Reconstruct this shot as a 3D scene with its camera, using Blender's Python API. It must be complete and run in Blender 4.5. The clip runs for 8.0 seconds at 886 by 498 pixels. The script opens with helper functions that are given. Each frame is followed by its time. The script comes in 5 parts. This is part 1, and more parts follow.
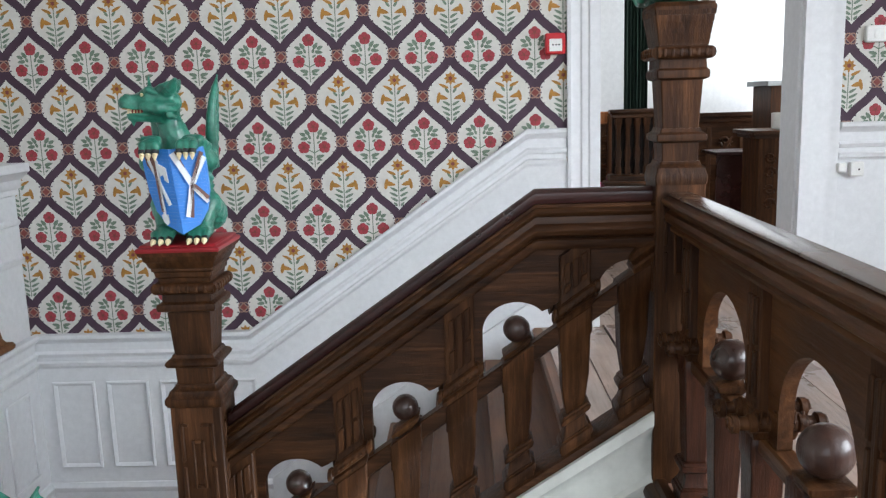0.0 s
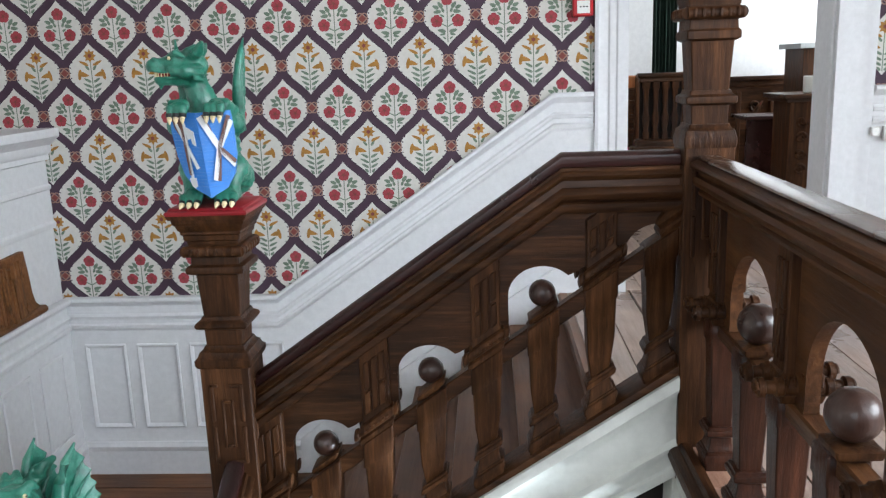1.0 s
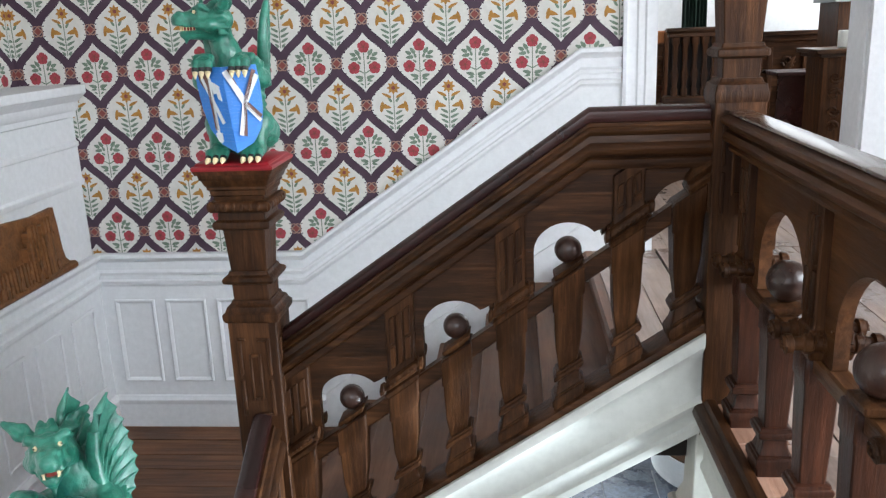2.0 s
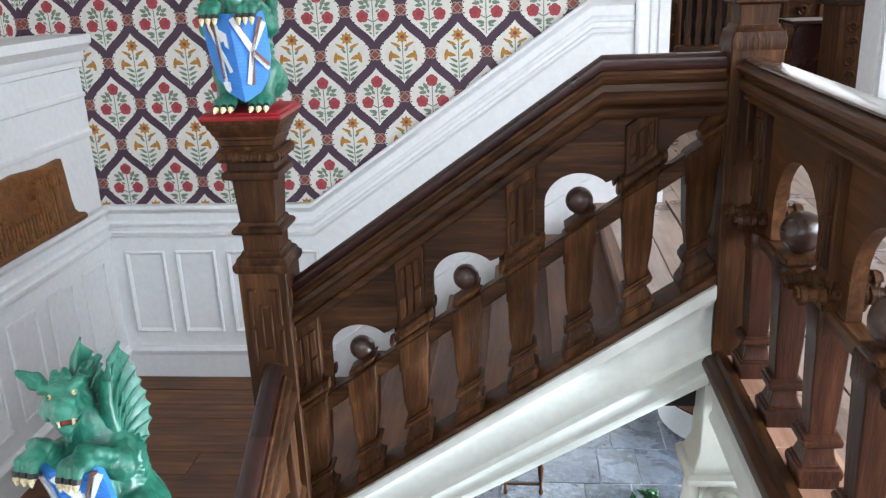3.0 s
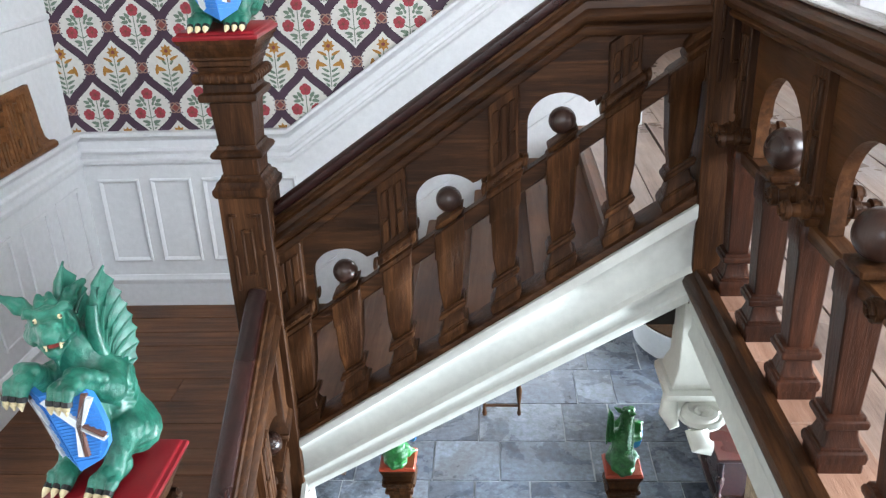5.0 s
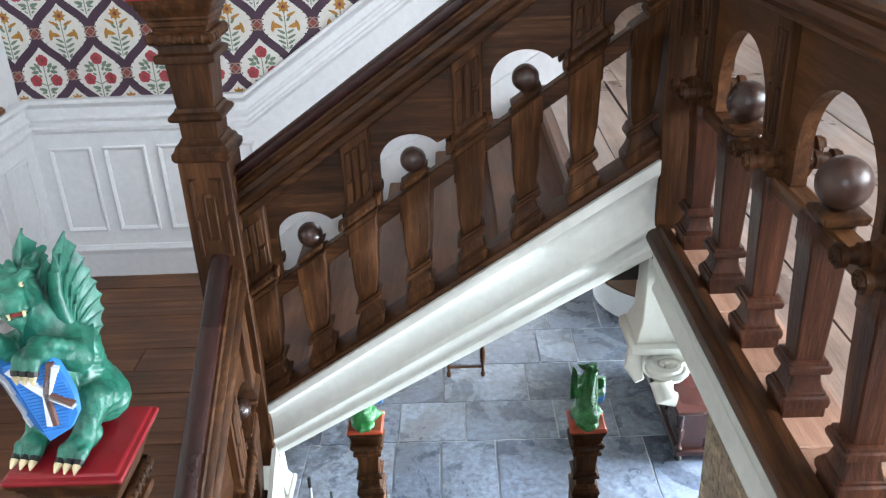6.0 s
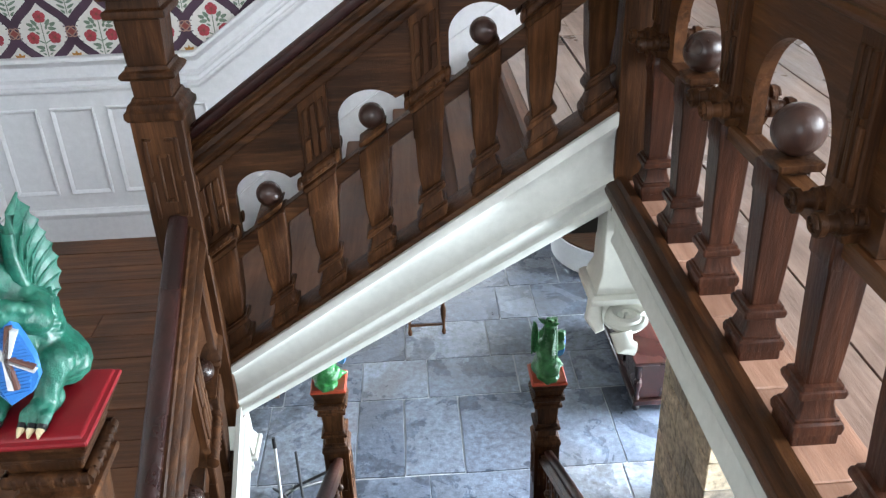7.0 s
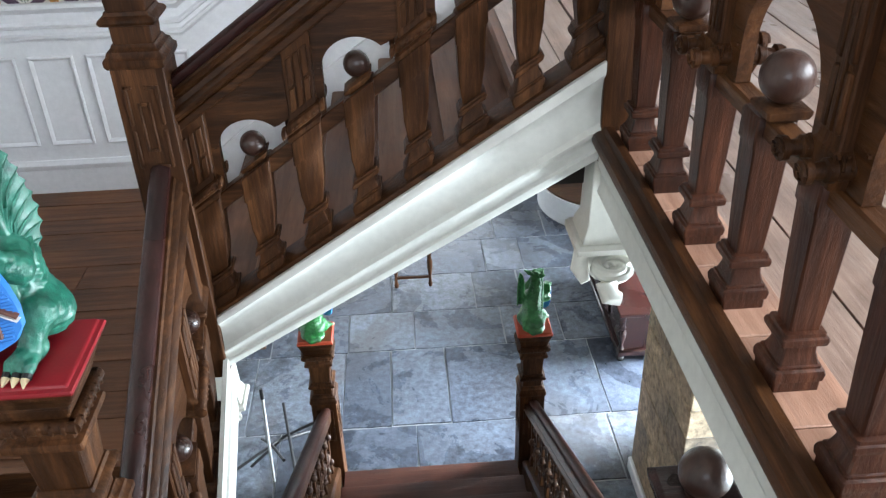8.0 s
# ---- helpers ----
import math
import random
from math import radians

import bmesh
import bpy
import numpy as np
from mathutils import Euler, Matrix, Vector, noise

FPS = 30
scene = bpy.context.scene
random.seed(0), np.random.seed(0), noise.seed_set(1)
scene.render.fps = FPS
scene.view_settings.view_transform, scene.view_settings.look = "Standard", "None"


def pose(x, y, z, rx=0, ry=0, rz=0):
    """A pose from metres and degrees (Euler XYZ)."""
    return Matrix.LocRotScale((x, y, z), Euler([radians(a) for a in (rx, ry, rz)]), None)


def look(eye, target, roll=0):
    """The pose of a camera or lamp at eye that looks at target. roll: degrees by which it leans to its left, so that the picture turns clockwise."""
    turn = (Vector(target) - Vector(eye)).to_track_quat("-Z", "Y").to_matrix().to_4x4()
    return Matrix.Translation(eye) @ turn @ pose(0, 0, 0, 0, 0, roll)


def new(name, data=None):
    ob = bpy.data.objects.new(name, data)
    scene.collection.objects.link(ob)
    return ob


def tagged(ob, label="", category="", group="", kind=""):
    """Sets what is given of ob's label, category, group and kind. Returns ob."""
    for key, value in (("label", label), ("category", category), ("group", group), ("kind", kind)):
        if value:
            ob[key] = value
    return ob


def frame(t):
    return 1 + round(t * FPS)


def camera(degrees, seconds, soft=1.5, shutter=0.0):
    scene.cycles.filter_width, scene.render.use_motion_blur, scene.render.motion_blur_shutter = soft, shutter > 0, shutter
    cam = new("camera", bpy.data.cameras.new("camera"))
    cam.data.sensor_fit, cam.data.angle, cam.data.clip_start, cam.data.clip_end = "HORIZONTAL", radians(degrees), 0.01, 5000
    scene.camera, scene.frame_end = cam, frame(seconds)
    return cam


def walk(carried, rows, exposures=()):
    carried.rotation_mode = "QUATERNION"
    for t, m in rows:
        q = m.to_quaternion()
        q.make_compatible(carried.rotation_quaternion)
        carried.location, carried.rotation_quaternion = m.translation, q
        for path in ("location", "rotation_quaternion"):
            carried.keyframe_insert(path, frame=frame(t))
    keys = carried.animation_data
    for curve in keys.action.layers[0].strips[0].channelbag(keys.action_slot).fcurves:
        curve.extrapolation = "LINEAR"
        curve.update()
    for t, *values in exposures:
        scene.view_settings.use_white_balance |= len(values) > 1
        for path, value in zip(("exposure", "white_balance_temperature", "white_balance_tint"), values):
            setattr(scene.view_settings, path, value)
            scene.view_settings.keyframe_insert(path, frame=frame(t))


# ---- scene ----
cam = camera(56.04, 8.0, soft=1.3)
PATH = [
    (0, 2.721, -4.996, 2.586, 1.58, -10.16, -1.79),
    (0.5, 2.722, -4.996, 2.583, 2.48, -11.21, -2.07),
    (1, 2.717, -5.000, 2.577, 3.39, -12.40, -2.02),
    (1.5, 2.714, -5.001, 2.571, 4.39, -13.68, -2.13),
    (3, 2.703, -4.986, 2.555, 5.91, -18.36, -2.39),
    (3.5, 2.699, -4.984, 2.552, 5.85, -19.93, -2.44),
    (4, 2.694, -4.987, 2.544, 5.57, -21.28, -2.44),
    (5.5, 2.662, -4.986, 2.525, 3.05, -24.46, -2.55),
    (6, 2.648, -4.987, 2.515, 1.29, -25.86, -2.57),
    (6.5, 2.638, -4.990, 2.510, -0.45, -27.33, -2.53),
    (7, 2.635, -4.995, 2.503, -1.84, -28.72, -2.36),
    (7.5, 2.631, -4.995, 2.496, -2.74, -30.29, -2.08),
    (8, 2.636, -4.992, 2.489, -2.78, -31.95, -1.92),
]
walk(cam, [(t, look((x, y, z), (x - math.sin(radians(a)) * math.cos(radians(p)), y + math.cos(radians(a)) * math.cos(radians(p)), z + math.sin(radians(p))), r)) for t, x, y, z, a, p, r in PATH],
     ((0.0, -0.38), (0.7, -0.35), (1.5, -0.24), (3.0, 0.03), (4.0, 0.06), (5.5, 0.08), (6.5, 0.03), (8.0, -0.09)))
scene.view_settings.exposure = 0.0

# ---- light ----
world = bpy.data.worlds.new("sky")
scene.world = world
world.use_nodes = True
wn = world.node_tree
sky = wn.nodes.new("ShaderNodeTexSky")
sky.sky_type, sky.sun_disc, sky.sun_elevation, sky.sun_rotation = "NISHITA", False, radians(40), radians(250)
wn.links.new(sky.outputs[0], wn.nodes["Background"].inputs[0])
wn.nodes["Background"].inputs[1].default_value = 0.12


def area(name, m, w, h, power, color=(0.85, 0.92, 1.0), spread=180):
    d = bpy.data.lights.new(name, "AREA")
    d.shape, d.size, d.size_y, d.energy, d.color = "RECTANGLE", w, h, power, color
    d.spread = radians(spread)
    o = new(name, d)
    o.matrix_world = m
    return o


# daylight in the window openings of the stair hall, the panelled room and the lower hall
area("daylight_gallery_window", look((7.66, -4.7, 3.5), (1.2, -2.4, 0.6)), 3.6, 2.3, 300, spread=115)
area("daylight_back_window", look((3.0, -7.95, 3.5), (2.4, -2.0, 1.0)), 4.4, 2.2, 175)
area("daylight_room_window", look((7.55, 2.9, 3.2), (4.0, 3.4, 2.2)), 2.4, 2.0, 300)
area("daylight_hall_window", look((8.25, 0.9, -0.9), (3.9, -0.05, -2.4)), 2.6, 1.6, 1150, (0.76, 0.89, 1.0), 75)
area("daylight_passage_window", look((8.25, -2.9, -0.8), (4.3, -0.9, -1.7)), 3.0, 1.6, 1600, (0.76, 0.89, 1.0))
area("daylight_hall_door", look((2.4, 5.95, -1.3), (2.6, 1.0, -2.2)), 3.0, 2.0, 120)
sun = bpy.data.lights.new("sun", "SUN")
sun.energy, sun.angle, sun.color = 1.0, radians(12), (1.0, 0.96, 0.9)
new("sun", sun).matrix_world = look((20, -4, 14), (2.0, -2.0, 0))


# ---- materials ----
def nodes_of(name, rough=0.5, metal=0.0, coat=0.0, spec=0.5):
    m = bpy.data.materials.new(name)
    m.use_nodes = True
    b = m.node_tree.nodes["Principled BSDF"]
    b.inputs["Roughness"].default_value, b.inputs["Metallic"].default_value = rough, metal
    b.inputs["Coat Weight"].default_value = coat
    b.inputs["Coat Roughness"].default_value = 0.24
    b.inputs["Specular IOR Level"].default_value = spec
    return m, m.node_tree, b


def coords(nt, scale, jitter=True):
    tc = nt.nodes.new("ShaderNodeTexCoord")
    mp = nt.nodes.new("ShaderNodeMapping")
    mp.inputs["Scale"].default_value = scale
    nt.links.new(tc.outputs["Object"], mp.inputs["Vector"])
    if jitter:
        oi = nt.nodes.new("ShaderNodeObjectInfo")
        mu = nt.nodes.new("ShaderNodeMath")
        mu.operation, mu.inputs[1].default_value = "MULTIPLY", 37.0
        nt.links.new(oi.outputs["Random"], mu.inputs[0])
        nt.links.new(mu.outputs[0], mp.inputs["Location"])
    return mp.outputs[0]


def noise_of(nt, vec, scale, detail=6.0, rough=0.6, distort=0.0):
    n = nt.nodes.new("ShaderNodeTexNoise")
    n.inputs["Scale"].default_value, n.inputs["Detail"].default_value = scale, detail
    n.inputs["Roughness"].default_value, n.inputs["Distortion"].default_value = rough, distort
    nt.links.new(vec, n.inputs["Vector"])
    return n.outputs["Fac"]


def ramp(nt, fac, stops):
    r = nt.nodes.new("ShaderNodeValToRGB")
    e = r.color_ramp.elements
    while len(e) < len(stops):
        e.new(0.5)
    for k, (p, c) in zip(e, stops):
        k.position, k.color = p, (*c, 1)
    nt.links.new(fac, r.inputs[0])
    return r.outputs[0]


def mix(nt, a, b, fac, mode="MIX"):
    n = nt.nodes.new("ShaderNodeMix")
    n.data_type, n.blend_type = "RGBA", mode
    for s, v in ((0, fac), (6, a), (7, b)):
        if hasattr(v, "is_linked"):
            nt.links.new(v, n.inputs[s])
        else:
            n.inputs[s].default_value = v if s == 0 else (*v, 1)
    return n.outputs[2]


def bump(nt, bsdf, fac, strength, dist=0.01):
    n = nt.nodes.new("ShaderNodeBump")
    n.inputs["Strength"].default_value, n.inputs["Distance"].default_value = strength, dist
    nt.links.new(fac, n.inputs["Height"])
    nt.links.new(n.outputs[0], bsdf.inputs["Normal"])


def wood(name, dark, mid, light, axis, rough=0.4, coat=0.12, ring=14.0, worn=0.0, wear=(0.5, 0.4, 0.3), spec=0.27):
    m, nt, b = nodes_of(name, rough, 0.0, coat, spec)
    sc = [1.0, 1.0, 1.0]
    sc["xyz".index(axis)] = 0.07
    v = coords(nt, sc)
    grain = noise_of(nt, v, ring * 5, 8, 0.7, 0.4)
    wide = noise_of(nt, v, ring, 3, 0.5, 1.2)
    blot = noise_of(nt, coords(nt, (1, 1, 1)), 2.3, 4, 0.6)
    c = ramp(nt, grain, [(0.22, dark), (0.5, mid), (0.82, light)])
    c2 = ramp(nt, wide, [(0.35, dark), (0.55, mid), (0.75, light)])
    c = mix(nt, c, c2, 0.45)
    pit = ramp(nt, noise_of(nt, v, 46, 7, 0.8, 1.5), [(0.3, (0.35,) * 3), (0.42, (1.0,) * 3)])
    c = mix(nt, c, pit, 1.0, "MULTIPLY")
    bl = ramp(nt, blot, [(0.28, (0.5, 0.48, 0.46)), (0.72, (1.4, 1.34, 1.28))])
    c = mix(nt, c, bl, 1.0, "MULTIPLY")
    if worn:
        w = ramp(nt, noise_of(nt, v, 9, 6, 0.7), [(0.5, (0, 0, 0)), (0.75, (worn, worn, worn))])
        c = mix(nt, c, wear, w)
    nt.links.new(c, b.inputs["Base Color"])
    r = ramp(nt, blot, [(0.3, (rough - 0.1,) * 3), (0.75, (rough + 0.16,) * 3)])
    nt.links.new(r, b.inputs["Roughness"])
    bump(nt, b, mix(nt, grain, blot, 0.35), 0.75, 0.006)
    return m


def paint(name, base, rough=0.45, var=0.08, scale=3.0, spec=0.4, relief=0.06, coat=0.0, dirt=None):
    m, nt, b = nodes_of(name, rough, 0.0, coat, spec)
    v = coords(nt, (1, 1, 1))
    n1 = noise_of(nt, v, scale, 5, 0.6)
    n2 = noise_of(nt, v, scale * 22, 4, 0.6)
    lo, hi = tuple(max(0, c * (1 - var)) for c in base), tuple(min(1, c * (1 + var)) for c in base)
    c = ramp(nt, n1, [(0.3, lo), (0.7, hi)])
    f = ramp(nt, n2, [(0.3, (0.94,) * 3), (0.7, (1.04,) * 3)])
    c = mix(nt, c, f, 1.0, "MULTIPLY")
    if dirt:
        d = ramp(nt, noise_of(nt, v, scale * 4, 8, 0.75, 0.5), [(0.62, (0, 0, 0)), (0.8, (0.5,) * 3)])
        c = mix(nt, c, dirt, d)
    nt.links.new(c, b.inputs["Base Color"])
    bump(nt, b, n2, relief, 0.004)
    return m


OAK = ((0.008, 0.0027, 0.001), (0.053, 0.0202, 0.007), (0.175, 0.077, 0.03))
oak_x, oak_y = (wood("dark_oak_" + a, *OAK, a, 0.4, 0.04, spec=0.2) for a in "xy")
oak_z = wood("dark_oak_z", *OAK, "z", 0.5, 0.0, spec=0.16)
# brighter copy of the oak: light on the gallery's well side is in the colour
lit_gallery_oak = wood("lit_gallery_oak", (0.016, 0.0055, 0.002), (0.082, 0.032, 0.0115), (0.2, 0.092, 0.038), "y", 0.38, 0.08, spec=0.22)
oak_red = wood("reddish_oak", (0.008, 0.0024, 0.0012), (0.052, 0.0172, 0.0085), (0.155, 0.058, 0.029), "z", 0.36, 0.15, spec=0.24)
RED = ((0.01, 0.003, 0.0028), (0.026, 0.0065, 0.0052), (0.05, 0.014, 0.01))
mahog_x, mahog_y = (wood("polished_rail_" + a, *RED, a, 0.28, 0.4) for a in "xy")
top_y = wood("polished_gallery_top", *OAK, "y", 0.22, 1.0, spec=0.6)
ball_wood = wood("turned_ball_wood", (0.018, 0.008, 0.006), (0.04, 0.018, 0.013), (0.075, 0.038, 0.027), "z", 0.3, 0.5, 8)
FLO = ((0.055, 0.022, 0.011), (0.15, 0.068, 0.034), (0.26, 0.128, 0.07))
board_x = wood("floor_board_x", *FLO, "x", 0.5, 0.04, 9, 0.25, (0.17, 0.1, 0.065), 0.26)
# worn boards along y, paled and greyed to carry the window glare in their colour
glare_board_y = wood("floor_board_glare_y", (0.15, 0.10, 0.08), (0.29, 0.212, 0.175), (0.44, 0.34, 0.29), "y", 0.32, 0.3, 9, 0.6, (0.46, 0.38, 0.33))
bare_y = wood("bare_plinth_wood", (0.22, 0.115, 0.078), (0.38, 0.22, 0.155), (0.50, 0.315, 0.235), "y", 0.32, 0.3, 12, 0.5, (0.42, 0.33, 0.28))
carve_mat = wood("carved_oak_brown", (0.09, 0.035, 0.013), (0.2, 0.085, 0.03), (0.3, 0.145, 0.06), "x", 0.55, 0.0)
white = paint("white_paint", (0.70, 0.705, 0.715), 0.5, 0.012, 1.2, 0.28, 0.03)
string_white = paint("string_paint", (0.60, 0.60, 0.555), 0.62, 0.03, 1.4, 0.12, 0.05, dirt=(0.5, 0.47, 0.38))
cream = paint("cream_paint", (0.64, 0.63, 0.565), 0.6, 0.04, 1.6, 0.18, dirt=(0.55, 0.5, 0.4))
plaster = paint("white_plaster", (0.8, 0.8, 0.79), 0.8, 0.03, 1.0)
redpaint = paint("red_cap_paint", (0.23, 0.008, 0.014), 0.38, 0.18, 6, dirt=(0.16, 0.02, 0.02))
orange = paint("faded_red_cap_paint", (0.42, 0.06, 0.025), 0.45, 0.15, 6)
paper = paint("cream_paper", (0.62, 0.605, 0.56), 0.75, 0.04, 2.0)
band = paint("plum_band", (0.06, 0.032, 0.052), 0.7, 0.2, 9)
bandedge = paint("band_outline", (0.02, 0.011, 0.018), 0.7, 0.1)
rose = paint("rose_red", (0.33, 0.045, 0.058), 0.7, 0.2, 30)
gold = paint("lily_ochre", (0.37, 0.175, 0.033), 0.7, 0.22, 30)
leaf = paint("leaf_grey_green", (0.15, 0.205, 0.15), 0.7, 0.2, 30)
knot = paint("knot_brown", (0.30, 0.18, 0.135), 0.7, 0.15, 30)
knotred = paint("knot_red", (0.2, 0.05, 0.04), 0.7, 0.15, 30)
black = paint("blackened_iron", (0.012, 0.011, 0.011), 0.45, 0.2)
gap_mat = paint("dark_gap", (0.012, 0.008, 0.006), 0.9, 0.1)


# ---- mesh tools ----
class Geo:
    """Vertices and faces gathered for one mesh; m is the material slot of what is added next."""

    def __init__(self, f=None):
        self.v, self.f, self.mi, self.m, self.map = [], [], [], 0, f

    def add(self, vs, fs):
        k = len(self.v)
        self.v += [self.map(*p) if self.map else tuple(p) for p in vs]
        self.f += [tuple(i + k for i in q) for q in fs]
        self.mi += [self.m] * len(fs)
        return self

    def box(self, x0, x1, y0, y1, z0, z1, c=0.004):
        c = min(c, (x1 - x0) * 0.3, (y1 - y0) * 0.3, (z1 - z0) * 0.3)
        prof = [(z0, c), (z0 + c, 0), (z1 - c, 0), (z1, c)]
        vs, fs = [], []
        for z, k in prof:
            a, b, d, e = x0 + k, x1 - k, y0 + k, y1 - k
            q = c - k
            vs += [(a + q, d, z), (b - q, d, z), (b, d + q, z), (b, e - q, z), (b - q, e, z), (a + q, e, z), (a, e - q, z), (a, d + q, z)]
        for r in range(3):
            for i in range(8):
                j = (i + 1) % 8
                fs.append((8 * r + i, 8 * r + j, 8 * r + 8 + j, 8 * r + 8 + i))
        fs += [tuple(range(7, -1, -1)), tuple(range(24, 32))]
        return self.add(vs, fs)

    def square(self, cx, cy, prof, ky=1.0):
        """A square post: rows of (z, half width) from bottom to top."""
        vs, fs = [], []
        for z, h in prof:
            c, g = min(0.004, h * 0.2), h * ky
            for sx, sy, tx, ty in ((-1, -1, 1, 0), (1, -1, -1, 0), (1, -1, 0, 1), (1, 1, 0, -1), (1, 1, -1, 0), (-1, 1, 1, 0), (-1, 1, 0, -1), (-1, -1, 0, 1)):
                vs.append((cx + sx * h + tx * c, cy + sy * g + ty * c, z))
        n = len(prof)
        for r in range(n - 1):
            for i in range(8):
                j = (i + 1) % 8
                fs.append((8 * r + i, 8 * r + j, 8 * r + 8 + j, 8 * r + 8 + i))
        fs += [tuple(range(7, -1, -1)), tuple(range(8 * n - 8, 8 * n))]
        return self.add(vs, fs)

    def lathe(self, cx, cy, prof, n=20):
        vs, fs = [], []
        for z, r in prof:
            vs += [(cx + r * math.cos(2 * math.pi * i / n), cy + r * math.sin(2 * math.pi * i / n), z) for i in range(n)]
        for k in range(len(prof) - 1):
            for i in range(n):
                j = (i + 1) % n
                fs.append((n * k + i, n * k + j, n * k + n + j, n * k + n + i))
        fs += [tuple(range(n - 1, -1, -1)), tuple(range(n * (len(prof) - 1), n * len(prof)))]
        return self.add(vs, fs)

    def ball(self, cx, cy, cz, r, n=24, k=14):
        return self.lathe(cx, cy, [(cz - r * math.cos(math.pi * i / k), max(1e-4, r * math.sin(math.pi * i / k))) for i in range(k + 1)], n)

    def sweep(self, prof, path, close=True):
        """prof: (across, up) pairs carried along path, rows of (point, across direction, up direction)."""
        vs, fs, n = [], [], len(prof)
        for p, a, u in path:
            p, a, u = Vector(p), Vector(a), Vector(u)
            vs += [tuple(p + a * s + u * t) for s, t in prof]
        for k in range(len(path) - 1):
            for i in range(n if close else n - 1):
                j = (i + 1) % n
                fs.append((n * k + i, n * k + j, n * k + n + j, n * k + n + i))
        if close:
            fs += [tuple(range(n - 1, -1, -1)), tuple(range(n * (len(path) - 1), n * len(path)))]
        return self.add(vs, fs)

    def prism(self, poly, place, d0, d1):
        """A flat outline with thickness; place(a, b, d) gives the point."""
        n = len(poly)
        vs = [place(a, b, d0) for a, b in poly] + [place(a, b, d1) for a, b in poly]
        fs = [tuple(range(n)), tuple(range(2 * n - 1, n - 1, -1))] + [(i, i + n, (i + 1) % n + n, (i + 1) % n) for i in range(n)]
        return self.add(vs, fs)

    def tube(self, pts, radii, n=8):
        path, vs, fs = [Vector(p) for p in pts], [], []
        for i, p in enumerate(path):
            t = (path[min(i + 1, len(path) - 1)] - path[max(i - 1, 0)]).normalized()
            s = t.cross(Vector((0, 0, 1)) if abs(t.z) < 0.9 else Vector((1, 0, 0))).normalized()
            u = s.cross(t)
            r = radii[i] if hasattr(radii, "__len__") else radii
            vs += [tuple(p + (s * math.cos(2 * math.pi * k / n) + u * math.sin(2 * math.pi * k / n)) * r) for k in range(n)]
        for i in range(len(path) - 1):
            for k in range(n):
                j = (k + 1) % n
                fs.append((n * i + k, n * i + j, n * i + n + j, n * i + n + k))
        fs += [tuple(range(n - 1, -1, -1)), tuple(range(n * (len(path) - 1), n * len(path)))]
        return self.add(vs, fs)

    def mesh(self, name, mats, smooth=False):
        me = bpy.data.meshes.new(name)
        me.from_pydata(self.v, [], self.f)
        for m in mats if isinstance(mats, (list, tuple)) else [mats]:
            me.materials.append(m)
        me.polygons.foreach_set("material_index", self.mi)
        me.update()
        bm = bmesh.new()
        bm.from_mesh(me)
        bmesh.ops.remove_doubles(bm, verts=bm.verts, dist=2e-5)
        bmesh.ops.recalc_face_normals(bm, faces=bm.faces)
        bm.to_mesh(me)
        bm.free()
        if smooth:
            me.shade_smooth()
            me.set_sharp_from_angle(angle=radians(38))
        return me


def part(name, geo, mats, parent=None, label="", smooth=True, at=None):
    me = geo.mesh(name, mats, smooth) if isinstance(geo, Geo) else geo
    ob = new(name, me)
    if parent is not None:
        ob.parent = parent
    if at is not None:
        ob.location = at
    if label:
        ob["label"] = label
    return ob


def thing(name, label, category, group="", kind=""):
    return tagged(new(name), label, category, group, kind)


def solid(name, geo, mats, label, category, kind="", group="", smooth=True):
    return tagged(part(name, geo, mats, None, "", smooth), label, category, group, kind)


# ---- levels ----
HALL, LOW, MID, TOP = -2.40, -0.80, 0.0, 1.19
AX, AY = 1.775, -2.20      # newel where the upper flight starts
RX, RY = 3.435, -2.20      # newel at its head
BX, BY = 1.712, -3.40      # newel at the foot of the middle flight

# ---- shell ----
def wall(name, geo, label, mat=plaster):
    return solid(name, geo, mat, label, "wall", "structure", smooth=False)


FAR = 0.0
far = wall("wall_far", Geo().box(-0.75, 3.36, FAR, 0.25, -0.12, 5.2).box(4.70, 8.0, FAR, 0.25, -0.12, 5.2).box(3.36, 4.70, FAR, 0.25, 3.42, 5.2).box(3.36, 4.70, FAR, 0.25, -0.12, TOP - 0.03), "stair hall wall hung with patterned ogee wallpaper", paper)
LX = -0.34                 # face of the end wall beside the half landing
g = Geo().box(LX - 0.3, LX, -8.0, 0.0, -2.6, 5.2)
left = wall("wall_left", g, "end wall of the stair with wallpaper above panelling", paper)
wall("wall_back", Geo().box(-0.75, 8.0, -8.3, -8.0, -2.6, 2.3).box(-0.75, 8.0, -8.3, -8.0, 4.7, 5.2).box(-0.75, 0.7, -8.3, -8.0, 2.3, 4.7).box(5.3, 8.0, -8.3, -8.0, 2.3, 4.7), "plain white wall with a wide window opening")
wall("wall_right", Geo().box(7.7, 8.0, -8.0, -6.6, TOP - 0.3, 5.2).box(7.7, 8.0, -2.8, 0.0, TOP - 0.3, 5.2).box(7.7, 8.0, -6.6, -2.8, TOP - 0.3, 2.3).box(7.7, 8.0, -6.6, -2.8, 4.7, 5.2), "white gallery wall with a wide window opening")
solid("ceiling", Geo().box(-0.75, 8.0, -8.3, 0.25, 5.2, 5.4), plaster, "plain white plaster ceiling over the stair", "ceiling", "structure", smooth=False)
